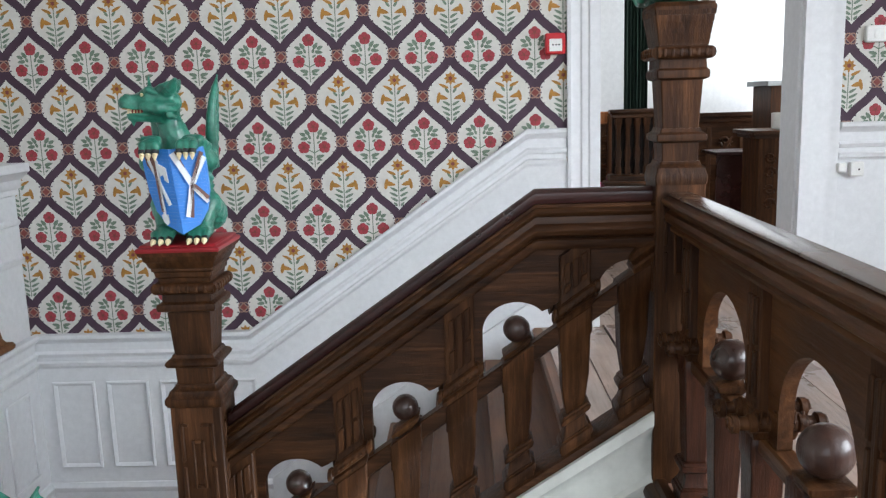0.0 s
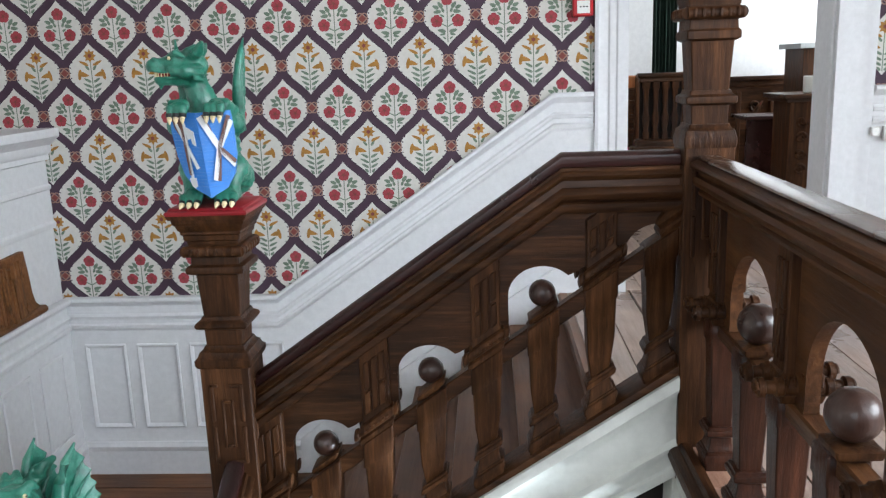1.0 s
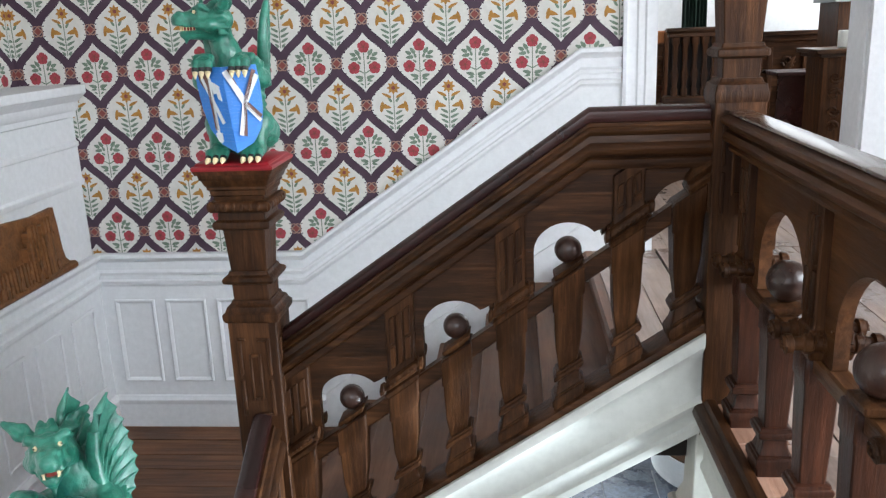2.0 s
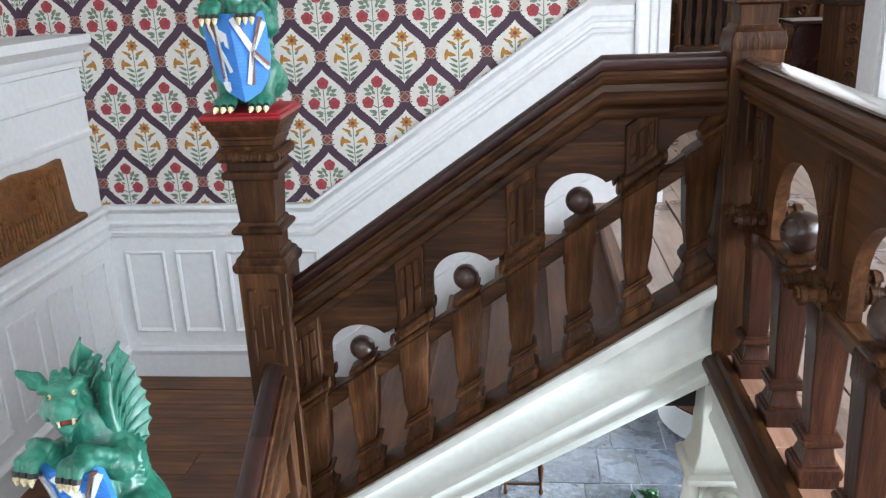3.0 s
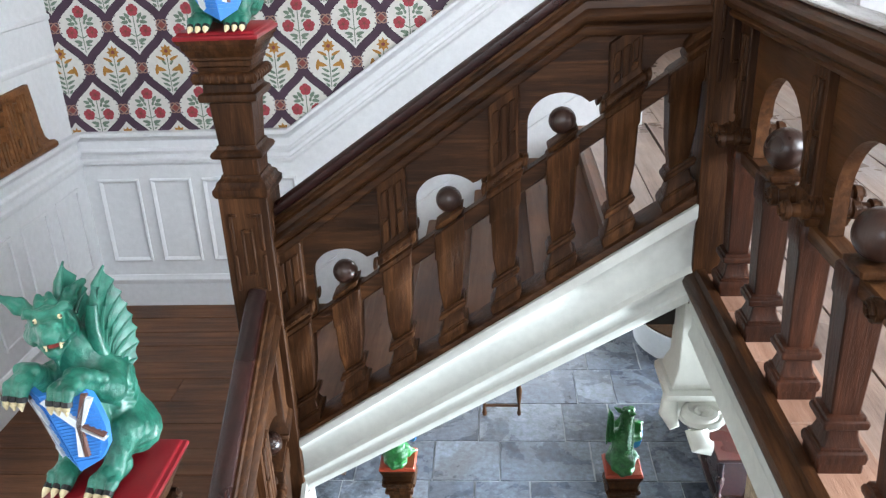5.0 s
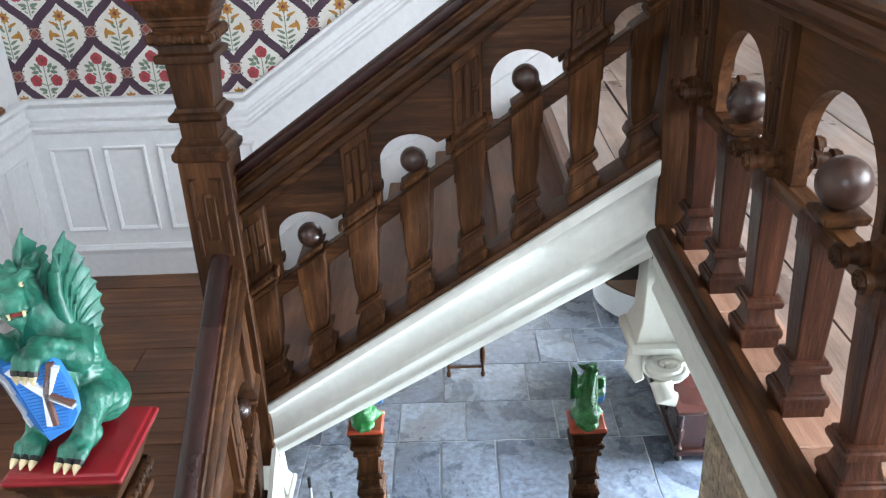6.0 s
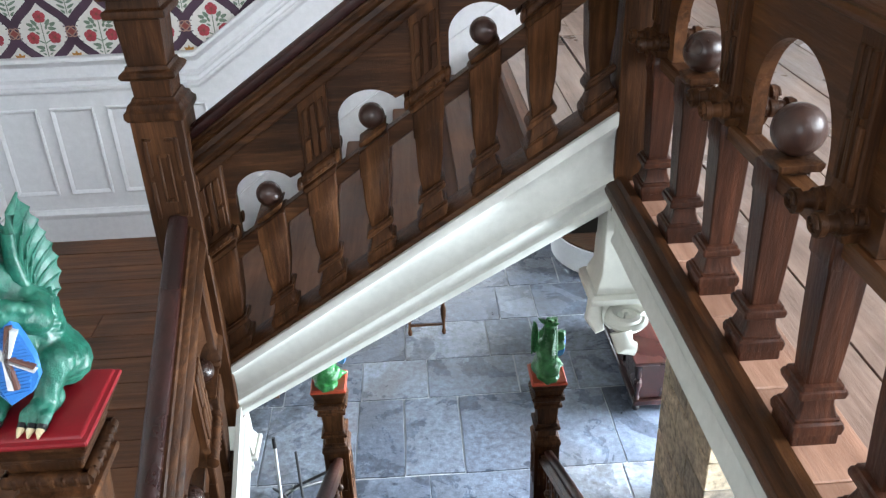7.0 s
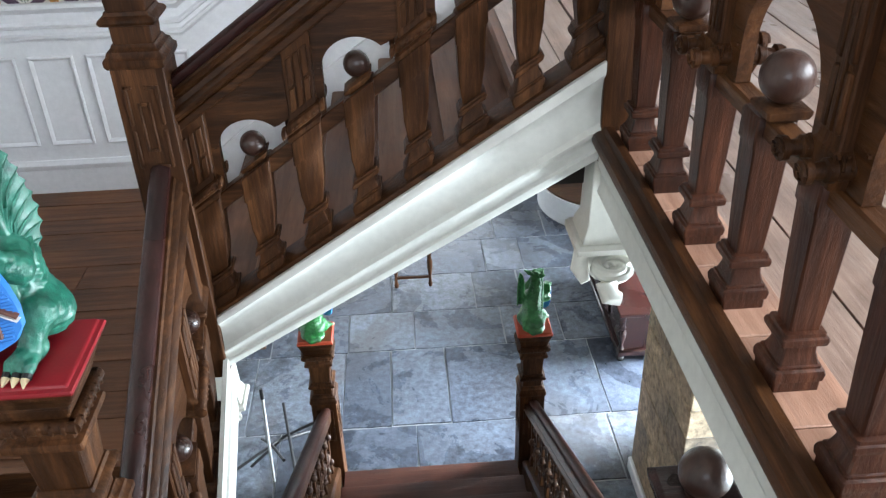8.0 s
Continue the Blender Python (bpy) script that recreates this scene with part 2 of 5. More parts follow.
# lower hall
wall("wall_hall_far", Geo().box(-3.0, 0.8, 6.0, 6.3, -2.6, TOP - 0.3).box(4.0, 8.6, 6.0, 6.3, -2.6, TOP - 0.3).box(0.8, 4.0, 6.0, 6.3, -0.2, TOP - 0.3), "cream wall with a wide doorway at the far end", cream)
wall("wall_hall_right", Geo().box(8.3, 8.6, -8.0, -4.5, -2.6, TOP - 0.3).box(8.3, 8.6, -1.3, -0.5, -2.6, TOP - 0.3).box(8.3, 8.6, -4.5, -1.3, -2.6, -1.65).box(8.3, 8.6, -4.5, -1.3, 0.05, TOP - 0.3).box(8.3, 8.6, 2.3, 6.0, -2.6, TOP - 0.3).box(8.3, 8.6, -0.5, 2.3, -2.6, -1.75).box(8.3, 8.6, -0.5, 2.3, -0.05, TOP - 0.3), "cream hall wall with a window opening", cream)
wall("wall_hall_left", Geo().box(-3.3, -3.0, 0.0, 6.0, -2.6, TOP - 0.3), "plain cream wall of the hall", cream)
solid("ceiling_hall", Geo().box(-3.3, 8.6, 0.25, 6.3, TOP - 0.3, TOP - 0.03), plaster, "plain white ceiling of the lower hall", "ceiling", "structure", smooth=False)

# wallpaper print: ogee net with roses and lilies in alternate rows
PW, PH, PX, PZ = 0.3307, 0.2508, 0.178, 3.112


def wallpaper(name, place, u0, u1, z0, z1, parent, skip=None):
    g = Geo()

    def poly(pts, d, m):
        # flat printed shape cut to the paper's edges
        for axis, lim, s in ((0, u0, 1), (0, u1, -1), (1, z0, 1), (1, z1, -1)):
            out = []
            for i, p in enumerate(pts):
                q = pts[i - 1]
                a, b = (p[axis] - lim) * s, (q[axis] - lim) * s
                if (a >= 0) != (b >= 0):
                    k = b / (b - a)
                    out.append((q[0] + (p[0] - q[0]) * k, q[1] + (p[1] - q[1]) * k))
                if a >= 0:
                    out.append(p)
            pts = out
            if len(pts) < 3:
                return
        g.m = m
        g.add([place(a, b, d) for a, b in pts], [tuple(range(len(pts)))])

    def oval(cx, cz, a, b, turn, d, m, n=8, tip=1.0):
        c, s = math.cos(turn), math.sin(turn)
        pts = []
        for i in range(n):
            t = 2 * math.pi * i / n
            x, y = a * math.cos(t), b * math.sin(t) * (1 - 0.35 * tip * math.cos(t))
            pts.append((cx + x * c - y * s, cz + x * s + y * c))
        poly(pts, d, m)

    def star(cx, cz, r, n, deep, d, m, turn=0.0):
        poly([(cx + r * (1 if i % 2 == 0 else deep) * math.sin(turn + math.pi * i / n), cz + r * (1 if i % 2 == 0 else deep) * math.cos(turn + math.pi * i / n)) for i in range(2 * n)], d, m)

    def edge(t):
        # half width of a cell at height t (-1 bottom tip .. 1 top tip), an ogee
        t = abs(t)
        return 0.5 * PW * (0.5 + 0.5 * math.cos(math.pi * (t - 0.03 * math.sin(2 * math.pi * t))))

    hw = 0.0225
    r0, r1 = int((PZ - z1) / PH) - 2, int((PZ - z0) / PH) + 2
    for r in range(r0, r1 + 1):
        zc = PZ - r * PH
        odd = r % 2
        k0, k1 = int((u0 - PX) / PW) - 2, int((u1 - PX) / PW) + 2
        for k in range(k0, k1 + 1):
            jx = PX + (k + 0.5 * odd) * PW
            cx = jx + PW / 2
            # bands: both sides of the upper half of the cell
            for side in (-1, 1):
                for w, d, m in ((hw + 0.002, 0.0010 + 0.00008 * side, 2), (hw, 0.0014 + 0.00008 * side, 1)):
                    N = 14
                    mid = []
                    for i in range(N + 1):
                        t = i / N
                        mid.append((cx + side * edge(t), zc + t * PH))
                    for i in range(N):
                        (ax, az), (bx, bz) = mid[i], mid[i + 1]
                        def nrm(j):
                            p, q = mid[max(0, j - 1)], mid[min(N, j + 1)]
                            l = math.hypot(q[0] - p[0], q[1] - p[1])
                            return -(q[1] - p[1]) / l * w, (q[0] - p[0]) / l * w
                        na, nb = nrm(i), nrm(i + 1)
                        poly([(ax - na[0], az - na[1]), (bx - nb[0], bz - nb[1]), (bx + nb[0], bz + nb[1]), (ax + na[0], az + na[1])], d, m)
            # knot where the bands meet
            for tx, tz in ((0.013, 0.013), (-0.013, 0.013), (0.013, -0.013), (-0.013, -0.013)):
                oval(jx + tx, zc + tz, 0.021, 0.021, 0, 0.0018, 3, 10, 0)
                oval(jx + tx, zc + tz, 0.0145, 0.0145, 0, 0.0021, 1, 8, 0)
            star(jx, zc, 0.031, 4, 0.72, 0.0024, 3)
            star(jx, zc, 0.022, 4, 0.72, 0.0027, 4)
            # little drops along the rim of the cell
            for i in range(-6, 7):
                t = i / 8.2
                e = max(0.0, edge(t) - hw - 0.011)
                for side in (-1, 1):
                    if e > 0.03:
                        oval(cx + side * e, zc + t * PH, 0.0062, 0.0046, 0, 0.0010, 1, 5, 0)
            # stem
            poly([(cx - 0.0028, zc - 0.15), (cx + 0.0028, zc - 0.15), (cx + 0.0028, zc + 0.09), (cx - 0.0028, zc + 0.09)], 0.0010, 6)
            if odd:
                for sx, sz, rr in ((0, 0.092, 0.038), (-0.062, -0.03, 0.038), (0.062, -0.03, 0.038)):
                    for q in range(5):
                        pa = math.pi / 2 + 2 * math.pi * q / 5
                        oval(cx + sx + 0.0205 * math.cos(pa), zc + sz + 0.0205 * math.sin(pa), 0.0165, 0.0185, pa, 0.0016 + 0.00004 * q, 5, 9, -0.5)
                    star(cx + sx, zc + sz, rr * 0.8, 5, 0.16, 0.00185, 4, math.pi / 5)
                    star(cx + sx, zc + sz, rr * 0.36, 5, 0.45, 0.0019, 4, 0.6)
                for side in (-1, 1):
                    for lx, lz, a, b, tr in ((0.04, 0.06, 0.022, 0.012, 0.9), (0.066, 0.048, 0.02, 0.011, 0.4), (0.058, 0.022, 0.024, 0.011, -0.1), (0.026, 0.032, 0.016, 0.008, 1.2), (0.03, 0.0, 0.014, 0.006, 0.6), (0.034, -0.085, 0.026, 0.011, 0.25), (0.03, -0.105, 0.018, 0.007, -0.2), (0.02, -0.125, 0.012, 0.005, 0.6)):
                        oval(cx + side * lx, zc + lz, a, b, tr if side > 0 else math.pi - tr, 0.0013, 6)
                    poly([(cx, zc - 0.06), (cx + side * 0.006, zc - 0.064), (cx + side * 0.06, zc - 0.035), (cx + side * 0.055, zc - 0.03)], 0.0011, 6)
            else:
                star(cx, zc + 0.098, 0.041, 8, 0.62, 0.0016, 7)
                star(cx, zc + 0.098, 0.014, 6, 0.7, 0.0019, 4)
                for side in (-1, 1):
                    oval(cx + side * 0.042, zc + 0.055, 0.032, 0.009, (0.45 if side > 0 else math.pi - 0.45), 0.0013, 7)
                    oval(cx + side * 0.046, zc - 0.012, 0.031, 0.013, (0.25 if side > 0 else math.pi - 0.25), 0.0014, 7, 10, -1.6)
                    oval(cx + side * 0.073, zc - 0.012, 0.012, 0.034, (0.2 if side > 0 else -0.2), 0.0016, 7, 8, 0)
                    for lz, a, tr in ((0.03, 0.02, 0.9), (-0.045, 0.026, 0.5), (-0.075, 0.03, 0.45), (-0.105, 0.026, 0.5), (-0.135, 0.016, 0.8)):
                        oval(cx + side * (0.008 + a * 0.8), zc + lz, a, 0.0078, (tr if side > 0 else math.pi - tr), 0.0013, 6)
    mats = [paper, band, bandedge, knot, knotred, rose, leaf, gold, paper]
    return part(name, g, mats, parent, "ogee wallpaper with red roses and yellow lilies", smooth=False)


wallpaper("wallpaper", lambda a, b, d: (a, FAR - d, b), LX, 3.345, 1.1, 3.75, far)
wallpaper("wallpaper", lambda a, b, d: (a, FAR - d, b), 4.9, 5.9, 2.25, 3.75, far)
wallpaper("wallpaper", lambda a, b, d: (LX + d, -a + LX, b), LX, 1.9, 1.9, 3.75, left)


# ---- white joinery on the walls ----
def moulding(prof, pts, out):
    """A moulding whose profile (proud, height) runs along the points pts."""
    path = []
    for i, p in enumerate(pts):
        path.append((p, out, (0, 0, 1)))
    return Geo().sweep(prof, path)


DADO = [(-0.002, -0.225), (0.016, -0.225), (0.022, -0.21), (0.03, -0.205), (0.034, -0.185), (0.02, -0.175), (0.02, -0.15), (0.03, -0.142), (0.034, -0.125), (0.018, -0.11), (0.018, -0.06), (0.026, -0.05), (0.04, -0.035), (0.052, -0.025), (0.052, -0.006), (0.046, 0.0), (-0.002, 0.0)]
KN0, KN1 = (1.365, 1.213), (3.10, 2.40)
pts = [(0.0, FAR, 1.216), (KN0[0], FAR, KN0[1]), (KN1[0], FAR, KN1[1]), (3.335, FAR, 2.40)]
dado = thing("wainscot", "white painted panelled wainscot climbing with the stair", "wainscot", kind="structure")
part("dado_rail", moulding(DADO, pts, (0, -1, 0)), white, dado)
# plain boarding below the rail, following floor and steps
field = [(LX, -0.1), (3.34, -0.1), (3.34, 2.2), (KN1[0], 2.2), (KN0[0], 1.0), (LX, 1.0)]
part("panel_field", Geo().prism(field, lambda a, b, d: (a, FAR - d, b), 0.003, 0.014), white, dado, smooth=False)
SK = [(-0.002, 0.0), (0.026, 0.0), (0.026, 0.165), (0.034, 0.175), (0.036, 0.2), (0.022, 0.215), (0.016, 0.225), (-0.002, 0.225)]
part("skirting", moulding(SK, [(0.0, FAR - 0.012, 0.0), (1.45, FAR - 0.012, 0.0)], (0, -1, 0)), white, dado)
for k in range(5):
    x0, z0, x1, z1 = 0.089 + 0.3425 * k, 0.328, 0.356 + 0.3425 * k, 0.902
    fr = [(0.0, 0.0), (0.0, 0.013), (0.008, 0.018), (0.018, 0.012), (0.026, 0.003), (0.026, 0.0)]
    if k == 4:
        continue
    g = Geo()
    for (ax, az), (bx, bz), inx, inz in (((x0, z0), (x1, z0), 0, 1), ((x1, z0), (x1, z1), -1, 0), ((x1, z1), (x0, z1), 0, -1), ((x0, z1), (x0, z0), 1, 0)):
        dx, dz = (1 if bx > ax else -1 if bx < ax else 0), (1 if bz > az else -1 if bz < az else 0)
        vs = []
        for t, d in fr:
            vs.append((ax + (dx + inx) * t, FAR - 0.0135 - d, az + (dz + inz) * t))
        for t, d in fr:
            vs.append((bx + (-dx + inx) * t, FAR - 0.0135 - d, bz + (-dz + inz) * t))
        n = len(fr)
        g.add(vs, [(i, i + 1, i + 1 + n, i + n) for i in range(n - 1)])
    part("panel_moulding", g, white, dado)
# raked skirting over the steps: a white string board on the wall
GO, RI = 0.30, TOP / 6
X0 = 1.655
st = [(1.45, 0.0), (1.45, 0.225), (X0 - 0.2, 0.24), (X0 - 0.03, RI + 0.17), (X0 + 5 * GO - 0.03, TOP + 0.17), (X0 + 5 * GO + 0.05, TOP + 0.22), (3.34, TOP + 0.22), (3.34, TOP - 0.05), (X0 + 5 * GO, TOP - 0.2), (X0 + 0.1, 0.0)]
part("wall_string", Geo().prism(st, lambda a, b, d: (a, FAR - d, b), 0.014, 0.034), white, dado, smooth=False)
# right of the door: dado with sockets
part("panel_field", Geo().box(4.93, 7.7, FAR - 0.014, FAR - 0.003, TOP, 2.2), white, dado, smooth=False)
part("dado_rail", moulding(DADO, [(4.93, FAR, 2.385), (7.7, FAR, 2.385)], (0, -1, 0)), white, dado)
part("skirting", moulding(SK, [(4.93, FAR - 0.012, TOP), (7.7, FAR - 0.012, TOP)], (0, -1, 0)), white, dado)

door = thing("door_frame", "white painted moulded architrave of an open doorway", "door frame", kind="structure")
ARC = [(0.0, 0.0), (0.03, 0.0), (0.034, 0.02), (0.026, 0.035), (0.026, 0.075), (0.034, 0.085), (0.034, 0.12), (0.042, 0.13), (0.042, 0.19), (0.0, 0.19)]
part("jamb", Geo().sweep([(b, a) for a, b in ARC], [((3.34, FAR - 0.003, TOP), (1, 0, 0), (0, -1, 0)), ((3.34, FAR - 0.003, 3.6), (1, 0, 0), (0, -1, 0))]).box(3.50, 3.53, FAR, 0.25, TOP, 3.42), white, door)
part("jamb", Geo().sweep([(-b * 1.2, a) for a, b in ARC], [((4.925, FAR - 0.003, TOP), (1, 0, 0), (0, -1, 0)), ((4.925, FAR - 0.003, 3.6), (1, 0, 0), (0, -1, 0))]).box(4.682, 4.712, FAR, 0.25, TOP, 3.42), white, door)
part("head", Geo().box(3.53, 4.682, FAR - 0.03, 0.25, 3.39, 3.5), white, door)

# end wall beside the landing: panelling, ledge and cornice
ledge = thing("end_panelling", "white painted panelling with ledge and moulded cornice on the end wall", "wainscot", kind="structure")
part("panel_field", Geo().box(LX + 0.002, -0.02, -2.4, -0.005, 1.19, 2.13), white, ledge)
COR = [(0.0, -0.62), (0.012, -0.62), (0.022, -0.60), (0.022, -0.585), (0.008, -0.57), (0.008, -0.38), (0.02, -0.37), (0.02, -0.35), (0.006, -0.34), (0.006, -0.2), (0.03, -0.19), (0.03, -0.16), (0.05, -0.14), (0.055, -0.1), (0.09, -0.07), (0.115, -0.05), (0.115, 0.0), (-0.3, 0.0), (-0.3, -0.62)]
part("cornice", Geo().sweep(COR, [((-0.02, -2.4, 2.29), (1, 0, 0), (0, 0, 1)), ((-0.02, -0.005, 2.29), (1, 0, 0), (0, 0, 1))]), white, ledge)
part("dado_rail", Geo().sweep(DADO, [((0.0, -2.42, 1.216), (1, 0, 0), (0, 0, 1)), ((0.0, -0.05, 1.216), (1, 0, 0), (0, 0, 1))]), white, ledge)
part("panel_field", Geo().box(LX + 0.002, 0.0, -3.3, -0.003, -0.9, 1.19), white, ledge, smooth=False)
part("skirting", Geo().sweep(SK, [((0.0, -2.3, 0.0), (1, 0, 0), (0, 0, 1)), ((0.0, -0.01, 0.0), (1, 0, 0), (0, 0, 1))]), white, ledge)
for k in range(6):
    y1 = -0.14 - 0.40 * k
    y0 = y1 - 0.29
    z0, z1 = 0.322, 0.893
    g = Geo()
    g.box(0.001, 0.016, y0, y1, z0, z0 + 0.024, 0.006).box(0.001, 0.016, y0, y1, z1 - 0.024, z1, 0.006)
    g.box(0.001, 0.016, y0, y0 + 0.024, z0 + 0.024, z1 - 0.024, 0.006).box(0.001, 0.016, y1 - 0.024, y1, z0 + 0.024, z1 - 0.024, 0.006)
    part("panel_moulding", g, white, ledge)

# ---- floors and flights ----
def boards(name, label, along, u0, u1, w0, w1, z, width, mat, gap=0.0035, lens=(1.6, 2.6), seed=3):
    """Boards laid along x or y over [u0, u1], side by side over [w0, w1]."""
    rng = random.Random(seed)
    fl = thing(name, label, "floor", kind="structure")
    if along == "x":
        part("bed", Geo().box(u0, u1, w0, w1, z - 0.24, z - 0.018), gap_mat, fl, smooth=False)
    else:
        part("bed", Geo().box(w0, w1, u0, u1, z - 0.24, z - 0.018), gap_mat, fl, smooth=False)
    w = w0
    while w < w1 - 0.02:
        ww = min(w1 - w, width * rng.uniform(0.88, 1.14))
        u = u0 - rng.uniform(0, 1.2)
        while u < u1:
            l = rng.uniform(*lens)
            a, b = max(u, u0), min(u + l, u1)
            u += l
            if b - a < 0.03:
                continue
            dz = rng.uniform(-0.0015, 0.0015)
            g = Geo()
            if along == "x":
                g.box(a + gap / 3, b - gap / 3, w + gap / 2, w + ww - gap / 2, z - 0.022, z + dz, 0.0012)
            else:
                g.box(w + gap / 2, w + ww - gap / 2, a + gap / 3, b - gap / 3, z - 0.022, z + dz, 0.0012)
            part("board", g, mat, fl, smooth=False)
        w += ww
    return fl


def flight(name, label, place, n, go, ri, v0, v1, mat, rmat, nose=0.028):
    """Steps: place(u, v, z) with u up the flight from its first riser and z from its foot."""
    fl = thing(name, label, "stairs", kind="structure")
    for i in range(n):
        z1 = ri * (i + 1)
        a = i * go
        if i < n - 1:
            prof = [(a - nose, z1 - 0.03), (a - nose - 0.008, z1 - 0.022), (a - nose - 0.01, z1 - 0.014), (a - nose - 0.006, z1 - 0.004), (a - nose + 0.004, z1), (a + go + 0.004, z1), (a + go + 0.004, z1 - 0.03)]
            part("tread", Geo(place).prism(prof, lambda p, q, d: (p, d, q), v0, v1), mat, fl)
        else:
            prof = [(a - nose, z1 - 0.03), (a - nose - 0.01, z1 - 0.014), (a - nose + 0.004, z1), (a + 0.02, z1), (a + 0.02, z1 - 0.03)]
            part("nosing", Geo(place).prism(prof, lambda p, q, d: (p, d, q), v0, v1), mat, fl)
        part("riser", Geo(place).prism([(a, z1 - ri - 0.03), (a, z1 - 0.03), (a + 0.02, z1 - 0.03), (a + 0.02, z1 - ri - 0.03)], lambda p, q, d: (p, d, q), v0, v1), rmat, fl)
    return fl


tread_y = wood("tread_oak", (0.065, 0.028, 0.015), (0.15, 0.075, 0.045), (0.25, 0.138, 0.09), "y", 0.5, 0.0, 6, 0.3, (0.28, 0.18, 0.13), 0.3)
flight("upper_flight", "dark oak steps rising along the papered wall", lambda u, v, z: (X0 + u, v, z), 6, GO, RI, -2.03, -0.034, tread_y, tread_y)
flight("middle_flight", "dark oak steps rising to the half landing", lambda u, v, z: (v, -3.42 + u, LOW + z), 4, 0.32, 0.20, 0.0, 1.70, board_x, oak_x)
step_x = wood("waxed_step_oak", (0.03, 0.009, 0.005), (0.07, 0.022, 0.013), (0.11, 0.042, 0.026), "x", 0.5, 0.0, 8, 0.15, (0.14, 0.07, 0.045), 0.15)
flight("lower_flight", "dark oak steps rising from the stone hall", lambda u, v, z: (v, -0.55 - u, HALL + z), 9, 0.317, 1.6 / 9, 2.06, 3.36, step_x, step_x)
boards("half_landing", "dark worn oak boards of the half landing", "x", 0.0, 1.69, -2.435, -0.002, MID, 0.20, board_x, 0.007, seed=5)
boards("gallery_floor", "worn oak boards of the upper landing and gallery", "y", -7.9, -0.002, 3.56, 7.69, TOP, 0.21, glare_board_y, 0.006, (3.5, 6.0), seed=8)
boards("stair_head_floor", "worn oak boards at the head of the stair", "y", -2.10, -0.002, X0 + 5 * GO + 0.02, 3.56, TOP, 0.2, glare_board_y, 0.006, (3, 5), seed=9)
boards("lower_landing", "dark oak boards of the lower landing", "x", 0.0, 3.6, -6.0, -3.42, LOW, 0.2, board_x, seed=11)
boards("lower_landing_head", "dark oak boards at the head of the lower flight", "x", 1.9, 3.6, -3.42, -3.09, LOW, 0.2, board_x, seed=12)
boards("near_gallery_floor", "oak boards of the gallery under the viewer", "y", -7.9, -4.75, 0.0, 3.35, TOP, 0.2, glare_board_y, seed=13)


